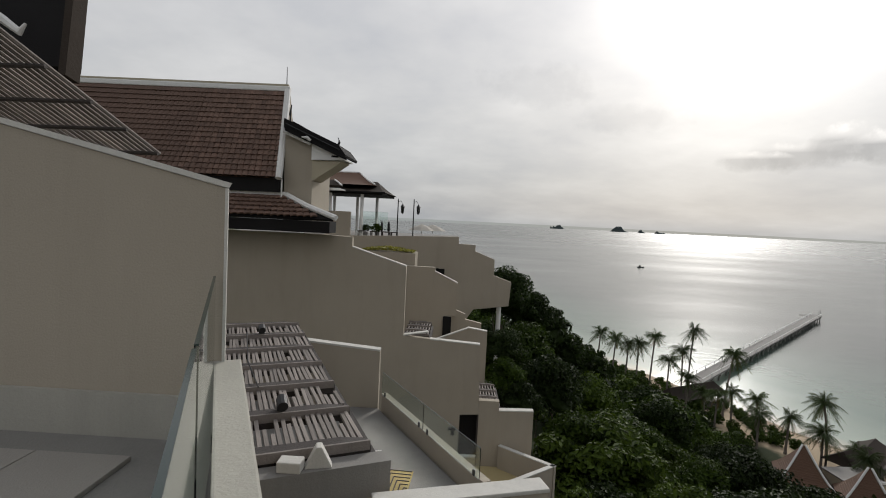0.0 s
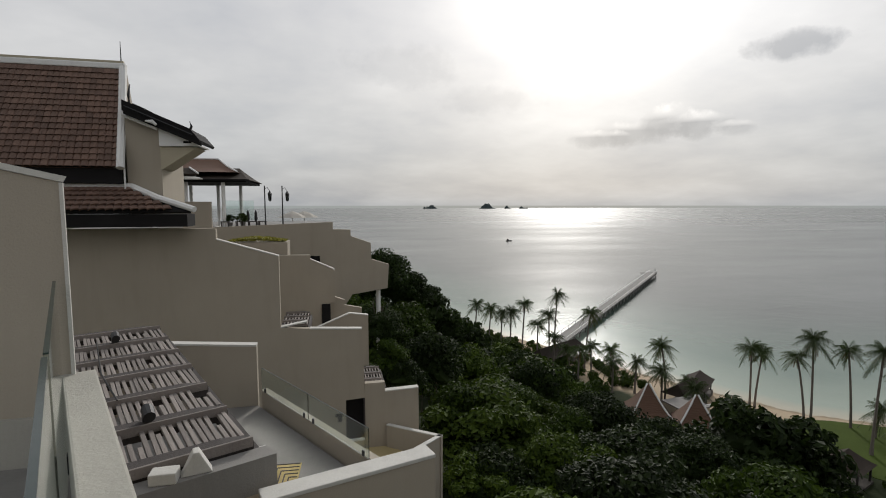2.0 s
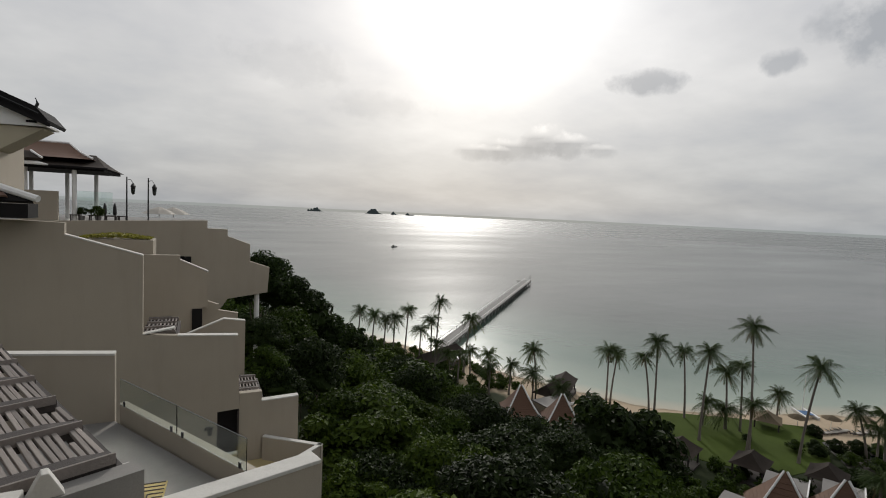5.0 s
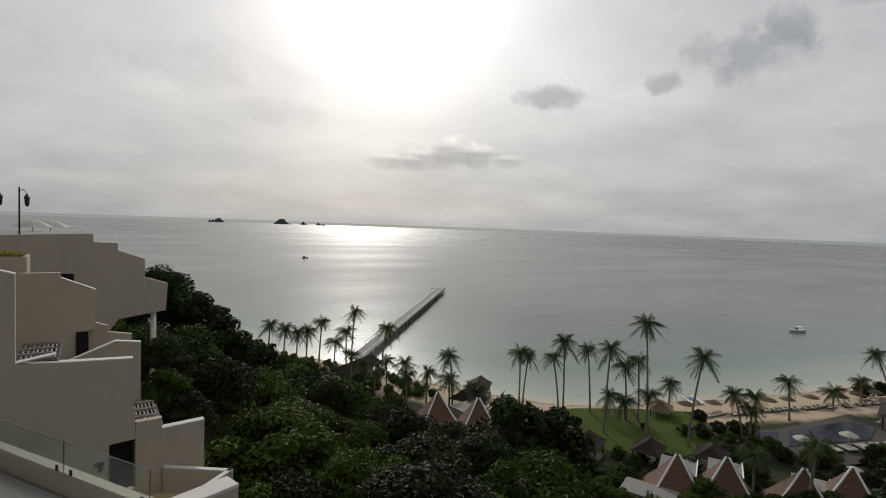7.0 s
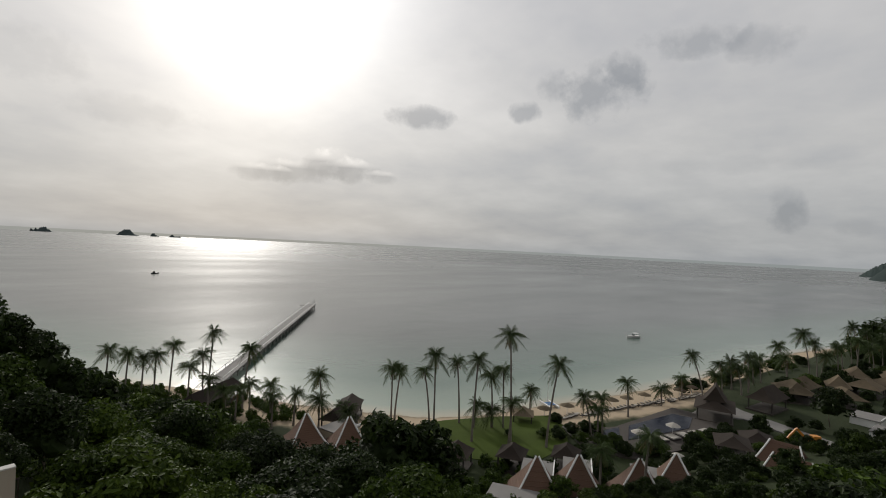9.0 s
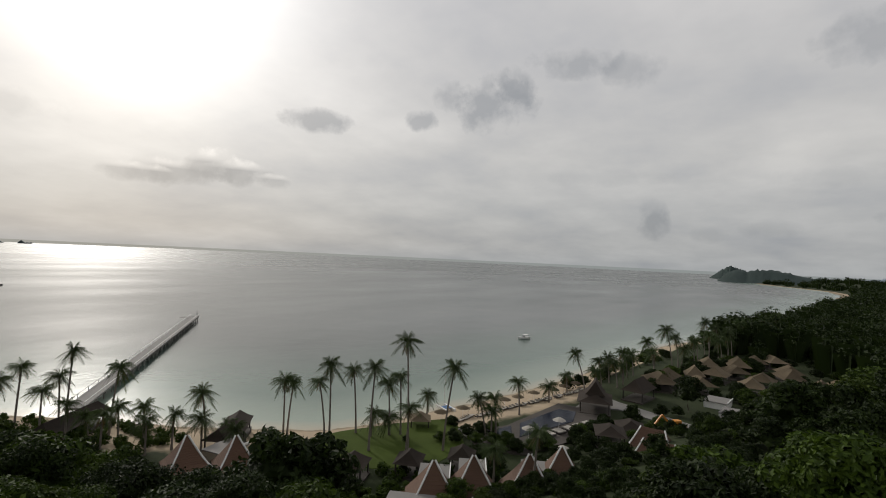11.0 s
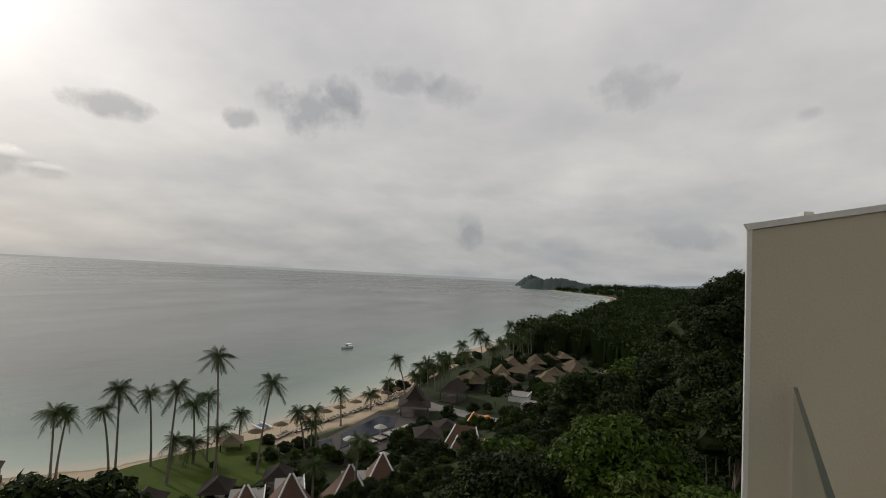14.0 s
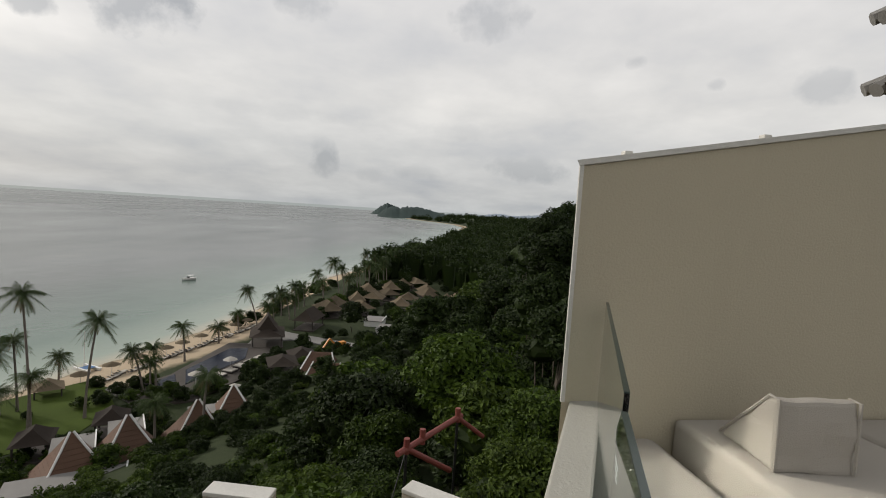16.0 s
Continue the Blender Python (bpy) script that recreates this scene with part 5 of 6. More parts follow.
def tiled_slope(parent, lower_a, lower_b, upper_a, upper_b, rows, cols, mat, singles, sag=0.0):
    """Rows of clay tiles over a slope; those of the first columns are single pieces, the rest are joined."""
    la, lb, ua, ub = map(Vector, (lower_a, lower_b, upper_a, upper_b))
    wide, long = (lb - la).length / cols, (ua - la).length / rows
    v, f = tile_mesh(wide * 1.02, long * 1.12)
    me = bpy.data.meshes.new("tile")
    me.from_pydata(v, [], f)
    me.materials.append(mat)
    jv, jf = [], []
    ex = (lb - la).normalized()
    made = 0
    for c in range(cols - 1, -1, -1):
        for r in range(rows):
            s, t = (c + 0.5) / cols, (r + 1) / rows
            lo, hi = la.lerp(lb, s), ua.lerp(ub, s)
            p = lo.lerp(hi, t)
            up = (hi - lo).normalized()
            nz = ex.cross(up).normalized()
            p = p - nz * sag * math.sin(math.pi * t)
            m = Matrix((ex, up, nz)).transposed().to_4x4()
            m.translation = p + nz * 0.03
            if made < singles:
                o = new("tile", me)
                o.parent, o.matrix_local = parent, m
                made += 1
            else:
                i0 = len(jv)
                jv.extend([m @ Vector(q) for q in v])
                jf.extend([tuple(i0 + i for i in q) for q in f])
    if jv:
        mj = bpy.data.meshes.new("tile_field")
        mj.from_pydata(jv, [], jf)
        mj.materials.append(mat)
        o = new("tile_field", mj)
        o.parent = parent
        tagged(o, kind="stuff")


def main_roof():
    ob = thing("tiled_roof", "steep brown tiled hotel roof with white ridge and verge", "roof", at=pose(0, 0, 0.40))
    la, lb, ua, ub = (-21.0, 21.5, 35.08), (-7.68, 21.5, 35.08), (-18.7, 23.3, 39.15), (-8.05, 23.3, 39.15)
    part("roof_deck", slab_between(B(), la, lb, ub, ua, 0.12), DARK, ob)
    part("back_slope", slab_between(B(), (-8.05, 23.32, 39.10), (-18.7, 23.32, 39.10), (-20.5, 24.7, 35.08), (-7.75, 24.7, 35.08), 0.12), TILE, ob)
    part("verge", rod(B(), [(-7.66, 21.38, 35.0), (-7.76, 21.95, 36.33), (-7.90, 22.62, 37.75), (-8.05, 23.3, 39.25)], [0.15] * 4, 8), WHITE, ob, "white rendered verge")
    part("ridge", box(B(), -18.8, -7.92, 23.15, 23.45, 39.12, 39.36, bevel=0.05), WHITE, ob, "white rendered ridge")
    part("ridge", box(B(), -18.8, -8.0, 23.22, 23.38, 39.364, 39.46, bevel=0.02), CREAM, ob, "ridge capping")
    part("finial", rod(B(), [(-8.1, 23.3, 39.40), (-8.1, 23.3, 40.25)], [0.025, 0.012], 6), METAL, ob)
    part("finial", rod(B(), [(-18.4, 23.3, 39.40), (-18.4, 23.3, 40.25)], [0.025, 0.012], 6), METAL, ob)
    part("gable_wall", prism(B(), [(21.9, 33.9), (24.6, 33.9), (24.6, 35.0), (23.3, 38.95), (21.9, 35.6)], 0.2, lambda u, v, w: (-8.1 + v, u, w)), PLASTER, ob)
    part("fascia", box(B(), -20, -7.7, 21.55, 21.8, 34.42, 35.0), DARK, ob, "dark timber band under the eave")
    part("downpipe", rod(B(), [(-7.6, 21.6, 35.0), (-7.6, 21.6, 34.2)], [0.035, 0.035], 6), WHITE, ob)
    tiled_slope(ob, la, lb, ua, ub, 17, 50, TILE, 290)
    sk = thing("tiled_roof", "low brown tiled skirt roof with white hip and dark eave", "roof", at=pose(-0.1, 0, 0.44))
    part("roof_deck", slab_between(B(), (-13, 20.8, 33.30), (-5.0, 20.8, 33.30), (-7.3, 21.9, 34.18), (-13, 21.9, 34.18), 0.1), DARK, sk)
    # deep black block: the fascia together with the shadow under the eave
    part("fascia", box(B(), -13, -5.15, 20.85, 21.98, 32.72, 33.2), DARK, sk)
    part("hip_ridge", rod(B(), [(-13, 21.85, 34.27), (-7.35, 21.85, 34.27)], [0.14, 0.14], 8), WHITE, sk, "white rendered ridge")
    part("hip_ridge", rod(B(), [(-7.35, 21.85, 34.27), (-6.3, 21.35, 33.83), (-4.85, 20.75, 33.38)], [0.14, 0.13, 0.12], 8), WHITE, sk, "white rendered hip")
    tiled_slope(sk, (-13, 20.8, 33.32), (-5.4, 20.8, 33.32), (-13, 21.8, 34.2), (-7.4, 21.8, 34.2), 5, 26, TILE, 130)


main_roof()


def gable_wing():
    ob = thing("gable_wing", "taupe rendered upper wing with black roof edge", "building")
    part("wall", prism(B(), [(-7.62, 33.3), (-6.38, 33.3), (-6.38, 37.0), (-7.5, 37.5), (-7.62, 37.55)], 3.0, facing_y(21.95)), PLASTER, ob)
    part("roof", prism(B(), [(-7.58, 37.61), (-4.92, 36.46), (-4.86, 36.56), (-5.22, 37.0), (-7.58, 38.02)], 2.6, facing_y(21.6)), DARK, ob, "black metal roof")
    part("roof", prism(B(), [(-8.7, 38.1), (-7.6, 37.6), (-7.6, 38.15), (-8.7, 38.65)], 1.2, facing_y(24.3)), DARK, ob, "black metal roof")
    part("barge_board", prism(B(), [(-7.5, 37.47), (-4.80, 36.32), (-4.76, 36.44), (-7.5, 37.61)], 0.09, facing_y(21.5)), DARK, ob)
    part("gutter", rod(B(), [(-7.45, 21.46, 37.75), (-5.1, 21.46, 36.74)], [0.035, 0.035], 6), METAL, ob)
    part("soffit", prism(B(), [(-6.376, 36.30), (-4.92, 36.34), (-4.90, 36.40), (-6.376, 36.98)], 1.6, facing_y(21.75)), WHITE, ob, "white boxed eave")
    part("soffit", prism(B(), [(-6.376, 35.40), (-6.26, 35.44), (-5.02, 36.296), (-6.376, 36.296)], 1.4, facing_y(21.85)), CREAM, ob)
    part("vent", box(B(), -5.5, -5.2, 21.74, 21.748, 36.44, 36.52), DARK, ob)
    part("fascia", rod(B(), [(-7.6, 21.7, 37.46), (-6.4, 21.7, 36.98)], [0.09, 0.09], 6), WHITE, ob)
    part("roof_tip", rod(B(), [(-6.75, 21.48, 37.22), (-6.5, 21.48, 37.2), (-6.36, 21.48, 37.08)], [0.03, 0.08, 0.05], 7), WHITE, ob)
    part("finial", rod(B(), [(-7.4, 21.9, 37.85), (-7.42, 21.9, 38.25), (-7.36, 21.9, 38.65)], [0.07, 0.05, 0.02], 6), METAL, ob)
    part("finial", rod(B(), [(-5.24, 21.7, 36.9), (-5.16, 21.7, 37.1), (-5.22, 21.7, 37.28)], [0.06, 0.05, 0.02], 6), METAL, ob)


gable_wing()


def roof_terrace():
    deck = thing("roof_terrace", "rendered roof terrace of the hotel wing", "terrace", kind="structure")
    part("deck", box(B(), -16, 0.2, 34.3, 47, 32.0, 32.5), CONCRETE, deck)
    part("parapet", box(B(), -9, -7.3, 34.35, 34.6, 32.504, 34.2), PLASTER, deck)
    part("lower_deck", box(B(), -9, 0.4, 47.2, 52, 30.3, 30.85), CONCRETE, deck)
    pav = thing("roof_pavilion", "open roof pavilion with two-tiered dark brown roof and white columns", "pavilion", at=pose(-8.4, 38.0, 0))
    bm = B()
    hip_roof(bm, 3.4, 3.5, 0.95, ridge=2.3)
    r = part("roof", bm, SHINGLE, pav, "dark lower roof tier")
    r.location = (0, 0, 35.62)
    part("edge_board", box(B(), -3.42, 3.42, -3.52, -3.44, 35.56, 35.66), DARK, r).location = (0, 0, -35.62)
    bm = B()
    hip_roof(bm, 2.55, 2.6, 1.02, ridge=0.95)
    r = part("roof", bm, TILE_RED, pav, "brown tiled upper roof tier")
    r.location = (0, 0, 36.15)
    part("hip_ridge", rod(B(), [(-0.95, 0, 1.06), (0.95, 0, 1.06)], [0.07, 0.07], 6), WHITE, r)
    part("hip_ridge", rod(B(), [(0.95, 0, 1.05), (1.75, -1.3, 0.46), (2.55, -2.6, 0.05)], [0.06, 0.06, 0.06], 6), WHITE, r)
    # coloured black, so the shade of the underside is in the material
    part("soffit", box(B(), -3.2, 3.2, -3.3, 3.3, 35.46, 35.61), DARK, pav)
    part("canopy", slab_between(B(), (-2.2, -3.9, 35.95), (0.45, -3.9, 35.95), (-0.3, -2.6, 36.4), (-2.2, -2.6, 36.4), 0.12), SHINGLE, pav)
    part("canopy_edge", bar(B(), (-0.3, -2.7, 36.42), (0.5, -3.95, 35.97), 0.08), WHITE, pav)
    part("canopy", slab_between(B(), (-2.2, -3.95, 35.66), (0.75, -3.95, 35.66), (0.2, -3.4, 35.80), (-2.2, -3.4, 35.80), 0.08), WHITE, pav)
    for cx, cy in ((-0.48, -3.1), (1.76, -3.1), (-2.4, -3.1), (1.9, 2.6), (0.3, 2.6), (-1.6, 2.6)):
        part("column", rod(B(), [(cx, cy, 32.5), (cx, cy, 35.46)], [0.12, 0.12], 10), WHITE, pav)
    glass_panel((-7.4, 38.6), (-5.3, 38.6), 32.9, 34.3)
    for px in (-4.05, -2.95):
        lp = thing("lantern_post", "slim black post with hanging glass lantern", "lantern", "lantern posts on the roof terrace", pose(px, 34.6, 32.5))
        part("pole", rod(B(), [(0, 0, 0), (0, 0, 2.75)], [0.045, 0.035], 8), METAL, lp)
        part("bracket", rod(B(), [(0, 0, 2.55), (0.18, 0, 2.62), (0.32, 0, 2.4)], [0.02, 0.02, 0.015], 6), METAL, lp)
        ln = part("lantern", rod(B(), [(0.32, 0, 1.72), (0.32, 0, 1.8), (0.32, 0, 2.1), (0.32, 0, 2.22), (0.32, 0, 2.42)], [0.04, 0.09, 0.11, 0.14, 0.02], 6), METAL, lp)
        part("lantern_glass", rod(B(), [(0.32, 0, 1.81), (0.32, 0, 2.09)], [0.095, 0.118], 6), GLASS, ln)
    for px, py in ((-3.3, 48.2), (-2.3, 49.2)):
        parasol(px, py, 1.35, CANVAS, "cream parasol on the roof terrace", 30.85)
    for px in (-4.75, -5.25):
        cl = thing("parasol", "closed dark parasol on the roof terrace", "parasol", "closed parasols", pose(px, 35.4, 32.5))
        part("pole", rod(B(), [(0, 0, 0), (0, 0, 1.1)], [0.03, 0.03], 6), METAL, cl)
        part("canopy", rod(B(), [(0, 0, 0.35), (0, 0, 0.55), (0, 0, 1.0), (0, 0, 1.15)], [0.05, 0.11, 0.08, 0.02], 8), METAL, cl)
    for i, (px, w) in enumerate(((-5.7, 0.5), (-4.9, 0.6), (-4.3, 0.5), (-6.6, 0.5))):
        tb = thing("terrace_table", "low dark table and seats on the roof terrace", "table", "tables on the roof terrace", pose(px, 35.0, 32.5))
        part("tabletop", box(B(), -w / 2, w / 2, -0.3, 0.3, 0.36, 0.42), BEAM, tb)
        for sx in (-0.4, 0.4):
            for sy in (-0.8, 0.8):
                part("leg", box(B(), sx * w - 0.03, sx * w + 0.03, sy * 0.3 - 0.03, sy * 0.3 + 0.03, 0, 0.356), BEAM, tb)
    for px, s, n in ((-5.5, 0.45, 0), (-9.0, 0.7, 2), (-6.3, 0.35, 5)):
        o = thing("potted_plant", "leafy potted plant on the roof terrace", "plant", "plants on the roof terrace", pose(px, 34.9, 32.5))
        part("pot", rod(B(), [(0, 0, 0), (0, 0, 0.35)], [0.12, 0.17], 8), CONCRETE, o)
        c = new("crown", CROWNS[n])
        c.parent, c.location, c.scale = o, (0, 0, 0.55), (s, s, s * 1.2)
    # trailing yellow-green plant in the planter between the partitions
    pl = thing("planter", "rendered planter with trailing yellow-green plants", "planter")
    part("trough", box(B(), -6, -2.2, 28.4, 30.2, 12.0, 31.95), PLASTER, pl)
    rng = random.Random(4)
    v, f = [], []
    for i in range(1500):
        c = Vector((rng.uniform(-5.3, -2.3), rng.uniform(28.5, 30), 32.0))
        c.z += 0.24 * math.exp(-((c.x + 3.9) / 1.3) ** 2) * rng.uniform(0.2, 1.0)
        leaf(v, f, c, Vector((0, -0.3, 1)), rng.uniform(0.10, 0.2), rng)
    me = bpy.data.meshes.new("foliage")
    me.from_pydata(v, [], f)
    me.materials.append(leaf_material("leaf_yellow", (0.20, 0.20, 0.03), (0.38, 0.34, 0.06)))
    o = new("foliage", me)
    o.parent = pl
    post = thing("support_column", "white round column under the hotel wing", "column", at=pose(3.3, 34.6, 0))
    part("shaft", rod(B(), [(0, 0, 14), (0, 0, 28.3)], [0.16, 0.16], 10), WHITE, post)
    slab = thing("floor_slab", "rendered underside slab of the hotel wing", "slab", kind="structure")
    part("slab", prism(B(), [(-8, 27.6), (1.5, 27.88), (3.9, 28.23), (3.9, 28.4), (1.4, 28.2), (-8, 28.2)], 12, facing_y(34.32)), PLASTER, slab)


roof_terrace()


# ---- lower terraces of the wing ----
def slatted_pergola(origin, along, across, length, width, beams, z, slat, gap, label):
    """Weathered slats laid between dark cross beams."""
    u, v = Vector((*along, 0)).normalized(), Vector((*across, 0)).normalized()
    m = Matrix((v, u, Vector((0, 0, 1)))).transposed().to_4x4()
    m.translation = Vector((*origin, z))
    ob = thing("pergola", label, "pergola", "slatted pergolas", m)
    step = length / (beams - 1)
    rng = random.Random(int(length * 100))
    sm = bpy.data.meshes.new("slat")
    bm = box(B(), -slat / 2, slat / 2, 0, step - 0.24, -0.025, 0.02, bevel=0.006)
    bm.to_mesh(sm)
    bm.free()
    sm.materials.append(WOOD)
    for i in range(beams):
        y = i * step
        part("beam", prism(B(), [(0.03, 0.045), (0.36, 0.10), (width, 0.10), (width, -0.10), (0.03, -0.10)], 0.2, lambda a, b, c: (a, y - 0.10 + b, c), bevel=0.01), BEAM, ob)
        part("batten", box(B(), 0.05, width, y - 0.135, y - 0.105, 0.0, 0.115), WOOD, ob, "pale weathered batten")
    for i in range(beams - 1):
        for j in range(int(width / gap)):
            o = new("slat", sm)
            o.parent = ob
            o.location = (0.1 + j * gap + rng.uniform(-0.012, 0.012), i * step + 0.11 + rng.uniform(-0.03, 0.03), 0.03 + rng.uniform(-0.012, 0.012))
            o.rotation_euler = (0, rng.uniform(-0.06, 0.06), rng.uniform(-0.02, 0.02))
            if rng.random() < 0.12:
                o.scale = (1, rng.uniform(0.45, 0.8), 1)
    for y in (0.1, length - 0.1):
        part("post", box(B(), width - 0.2, width - 0.05, y - 0.07, y + 0.07, -3.0, -0.36), WOOD, ob)
    for x in (0.0, width):
        part("rail", box(B(), x - 0.06, x + 0.06, 0, length, -0.35, -0.104), BEAM, ob)
    return ob


PERG_U = (-0.42, 0.907)
PERG_V = (-0.907, -0.42)
pg = slatted_pergola((-0.80, 5.95), PERG_U, PERG_V, 6.7, 4.2, 7, 31.22, 0.052, 0.078, "weathered timber slatted pergola with dark cross beams")
part("front_beam", box(B(), -0.12, 4.2, -0.42, -0.16, -0.42, -0.02), CONCRETE, pg, "grey rendered front beam")
for py in (0.3, 6.4):
    part("post", box(B(), 0.0, 0.2, py, py + 0.2, -2.25, -0.36), WOOD, pg)
part("cable", rod(B(), [(1.2, 2.0, 0.15), (1.3, 3.4, 0.15), (1.25, 5.6, 0.15)], [0.012, 0.012, 0.012], 5), METAL, pg)
bk = thing("stone_block", "small pale broken block lying on the beam", "block", at=pg.matrix_basis @ pose(0.98, -0.30, -0.02, rz=24))
part("block", box(B(), -0.13, 0.13, -0.09, 0.09, 0, 0.12, bevel=0.015), COPING, bk)
bk = thing("stone_block", "small pale pointed block lying on the beam", "block", at=pg.matrix_basis @ pose(0.68, -0.30, -0.02, rz=10))
part("block", prism(B(), [(-0.15, 0), (0.15, 0), (0.03, 0.24), (-0.03, 0.24)], 0.14, lambda a, b, c: (a, b - 0.07, c), bevel=0.012), COPING, bk)
for lx, ly in ((0.95, 1.12), (0.95, 5.58)):
    sl = thing("spotlight", "small black spotlight clamped on a pergola beam", "spotlight", "spotlights on the pergola", pg.matrix_basis @ pose(lx, ly, 0.12))
    part("base", box(B(), -0.06, 0.06, -0.06, 0.06, 0, 0.05), METAL, sl)
    part("head", rod(B(), [(0, 0.05, 0.05), (0, -0.02, 0.14), (0, -0.2, 0.1)], [0.05, 0.075, 0.07], 10), METAL, sl)
slatted_pergola((1.35, 11.6), (-0.46, 0.89), (-0.89, -0.46), 4.6, 1.1, 5, 27.4, 0.06, 0.12, "weathered slatted pergola over the lower terrace")
slatted_pergola((2.45, 22.5), (0.0, 1.0), (-1.0, 0.0), 2.6, 1.1, 4, 25.62, 0.06, 0.14, "weathered slatted pergola behind the partition")
slatted_pergola((-0.9, 22.6), (0.0, 1.0), (-1.0, 0.0), 2.6, 1.2, 4, 28.62, 0.06, 0.14, "weathered slatted pergola behind the partition")


def run_wall(name, pts, top, low, thick, mat, label, cap=True):
    """A parapet along a line of points, with a white coping."""
    ob = thing(name, label, "parapet", "terrace parapets")
    for (ax, ay), (bx, by) in zip(pts, pts[1:]):
        d = Vector((bx - ax, by - ay, 0))
        n = Vector((-d.y, d.x, 0)).normalized() * thick
        o = [(ax, ay), (bx, by), (bx + n.x, by + n.y), (ax + n.x, ay + n.y)]
        part("wall_face", prism(B(), o, top - low, floor_at(top)), mat, ob)
        if cap:
            c = n.normalized() * 0.015
            oc = [(ax - c.x, ay - c.y), (bx - c.x, by - c.y), (bx + n.x + c.x, by + n.y + c.y), (ax + n.x + c.x, ay + n.y + c.y)]
            part("coping", prism(B(), oc, 0.05, floor_at(top + 0.053), bevel=0.012), COPING, ob, "pale painted coping")
    return ob


def lower_terraces():
    fl = thing("lower_terrace_floor", "grey screeded floor of the lower terrace", "floor", kind="structure")
    part("slab", prism(B(), [(-6, 5.9), (-6, 12.7), (-1.72, 12.7), (0.72, 8.6), (1.35, 6.2)], 0.3, floor_at(29.0)), CONCRETE, fl)
    run_wall("parapet", [(-1.62, 12.66), (0.80, 8.56), (1.30, 7.2)], 29.42, 25.0, 0.16, PLASTER, "rendered terrace kerb carrying a glass balustrade", False)
    glass_panel((-1.60, 12.55), (-0.42, 10.56), 29.43, 30.0)
    glass_panel((-0.40, 10.52), (0.72, 8.62), 29.43, 30.0)
    run_wall("parapet", [(-1.7, 5.62), (-0.62, 6.02)], 30.95, 27.0, 0.26, PLASTER, "low rendered parapet with white top")
    run_wall("parapet", [(-0.62, 5.15), (1.34, 5.72)], 30.88, 22.0, 0.24, PLASTER, "low rendered parapet with white top")
    run_wall("parapet", [(5.62, 1.25), (5.45, 0.55)], 30.83, 24.0, 0.2, PLASTER, "rendered parapet end with white top below the terrace")
    run_wall("parapet", [(5.55, -0.86), (4.6, -2.1)], 30.86, 24.0, 0.2, PLASTER, "rendered parapet end with white top below the terrace")
    # balcony with ochre floor by the dark door
    bf = thing("balcony_floor", "ochre screeded floor of a small balcony", "floor", kind="structure")
    part("slab", prism(B(), [(-1, 21.98), (2.6, 21.98), (4.6, 20.4), (1.3, 17.7), (-1, 18.6)], 0.3, floor_at(22.95)), SCREED, bf)
    run_wall("parapet", [(1.22, 17.55), (4.72, 20.3), (2.55, 22.0)], 23.95, 19.0, 0.18, PLASTER, "rendered balcony parapet with white top")
    run_wall("parapet", [(-1.0, 20.45), (1.38, 20.6)], 23.98, 20.0, 0.18, PLASTER, "short rendered parapet beside the dark door")
    # a solid black block behind the opening stands for the unlit interior
    dr = thing("door_1", "open dark doorway in the partition wall", "door", kind="structure")
    part("recess", box(B(), 0.55, 1.6, 22.32, 24.5, 22.95, 25.4), DARK, dr)
    part("door_frame", box(B(), 1.44, 1.498, 21.97, 22.31, 22.96, 25.24), BEAM, dr)
    wl = thing("wall_lamp", "small bronze wall lamp beside the door", "lamp", at=pose(0.38, 21.99, 24.55))
    part("backplate", box(B(), -0.08, 0.08, -0.04, 0, -0.25, 0.12), METAL, wl)
    part("shade", box(B(), -0.2, 0.12, -0.16, -0.044, 0.02, 0.14, bevel=0.02), METAL, wl)
    # farther storeys
    wall("partition_wall", [[(-1.0, 18), (1.94, 18), (1.94, 28.28), (0.98, 28.42), (-1.0, 27.6)]], 25.5, 0.25, PLASTER, "taupe rendered balcony parapet with sloping top", [((-1.0, 27.6), (0.98, 28.42)), ((0.98, 28.42), (1.94, 28.28))])
    wall("partition_wall", [[(0.08, 18), (1.78, 18), (1.78, 28.12), (0.82, 28.32), (0.82, 28.62), (0.08, 28.9)]], 28.35, 0.25, PLASTER, "taupe rendered balcony parapet with stepped top")
    # no hole is cut here: a black sheet on the wall gives the doorway's shade
    d2 = thing("door_2", "dark doorway on a far balcony", "door", kind="structure")
    part("recess", box(B(), -0.43, 0.04, 27.9, 27.99, 26.6, 28.5), DARK, d2)
    # black sheets before the solid wall, in place of shade between the steps
    for nm, x0, x1, y0, z0, z1 in (("step_shade", -1.75, -1.0, 33.6, 30.42, 30.62), ("step_shade", -1.1, -0.6, 33.6, 30.1, 30.6)):
        o = thing(nm, "dark panel for the shaded stepped gap between the partition walls", "opening")
        part("recess", box(B(), x0, x1, 33.9, 33.98, z0, z1), DARK, o)


lower_terraces()


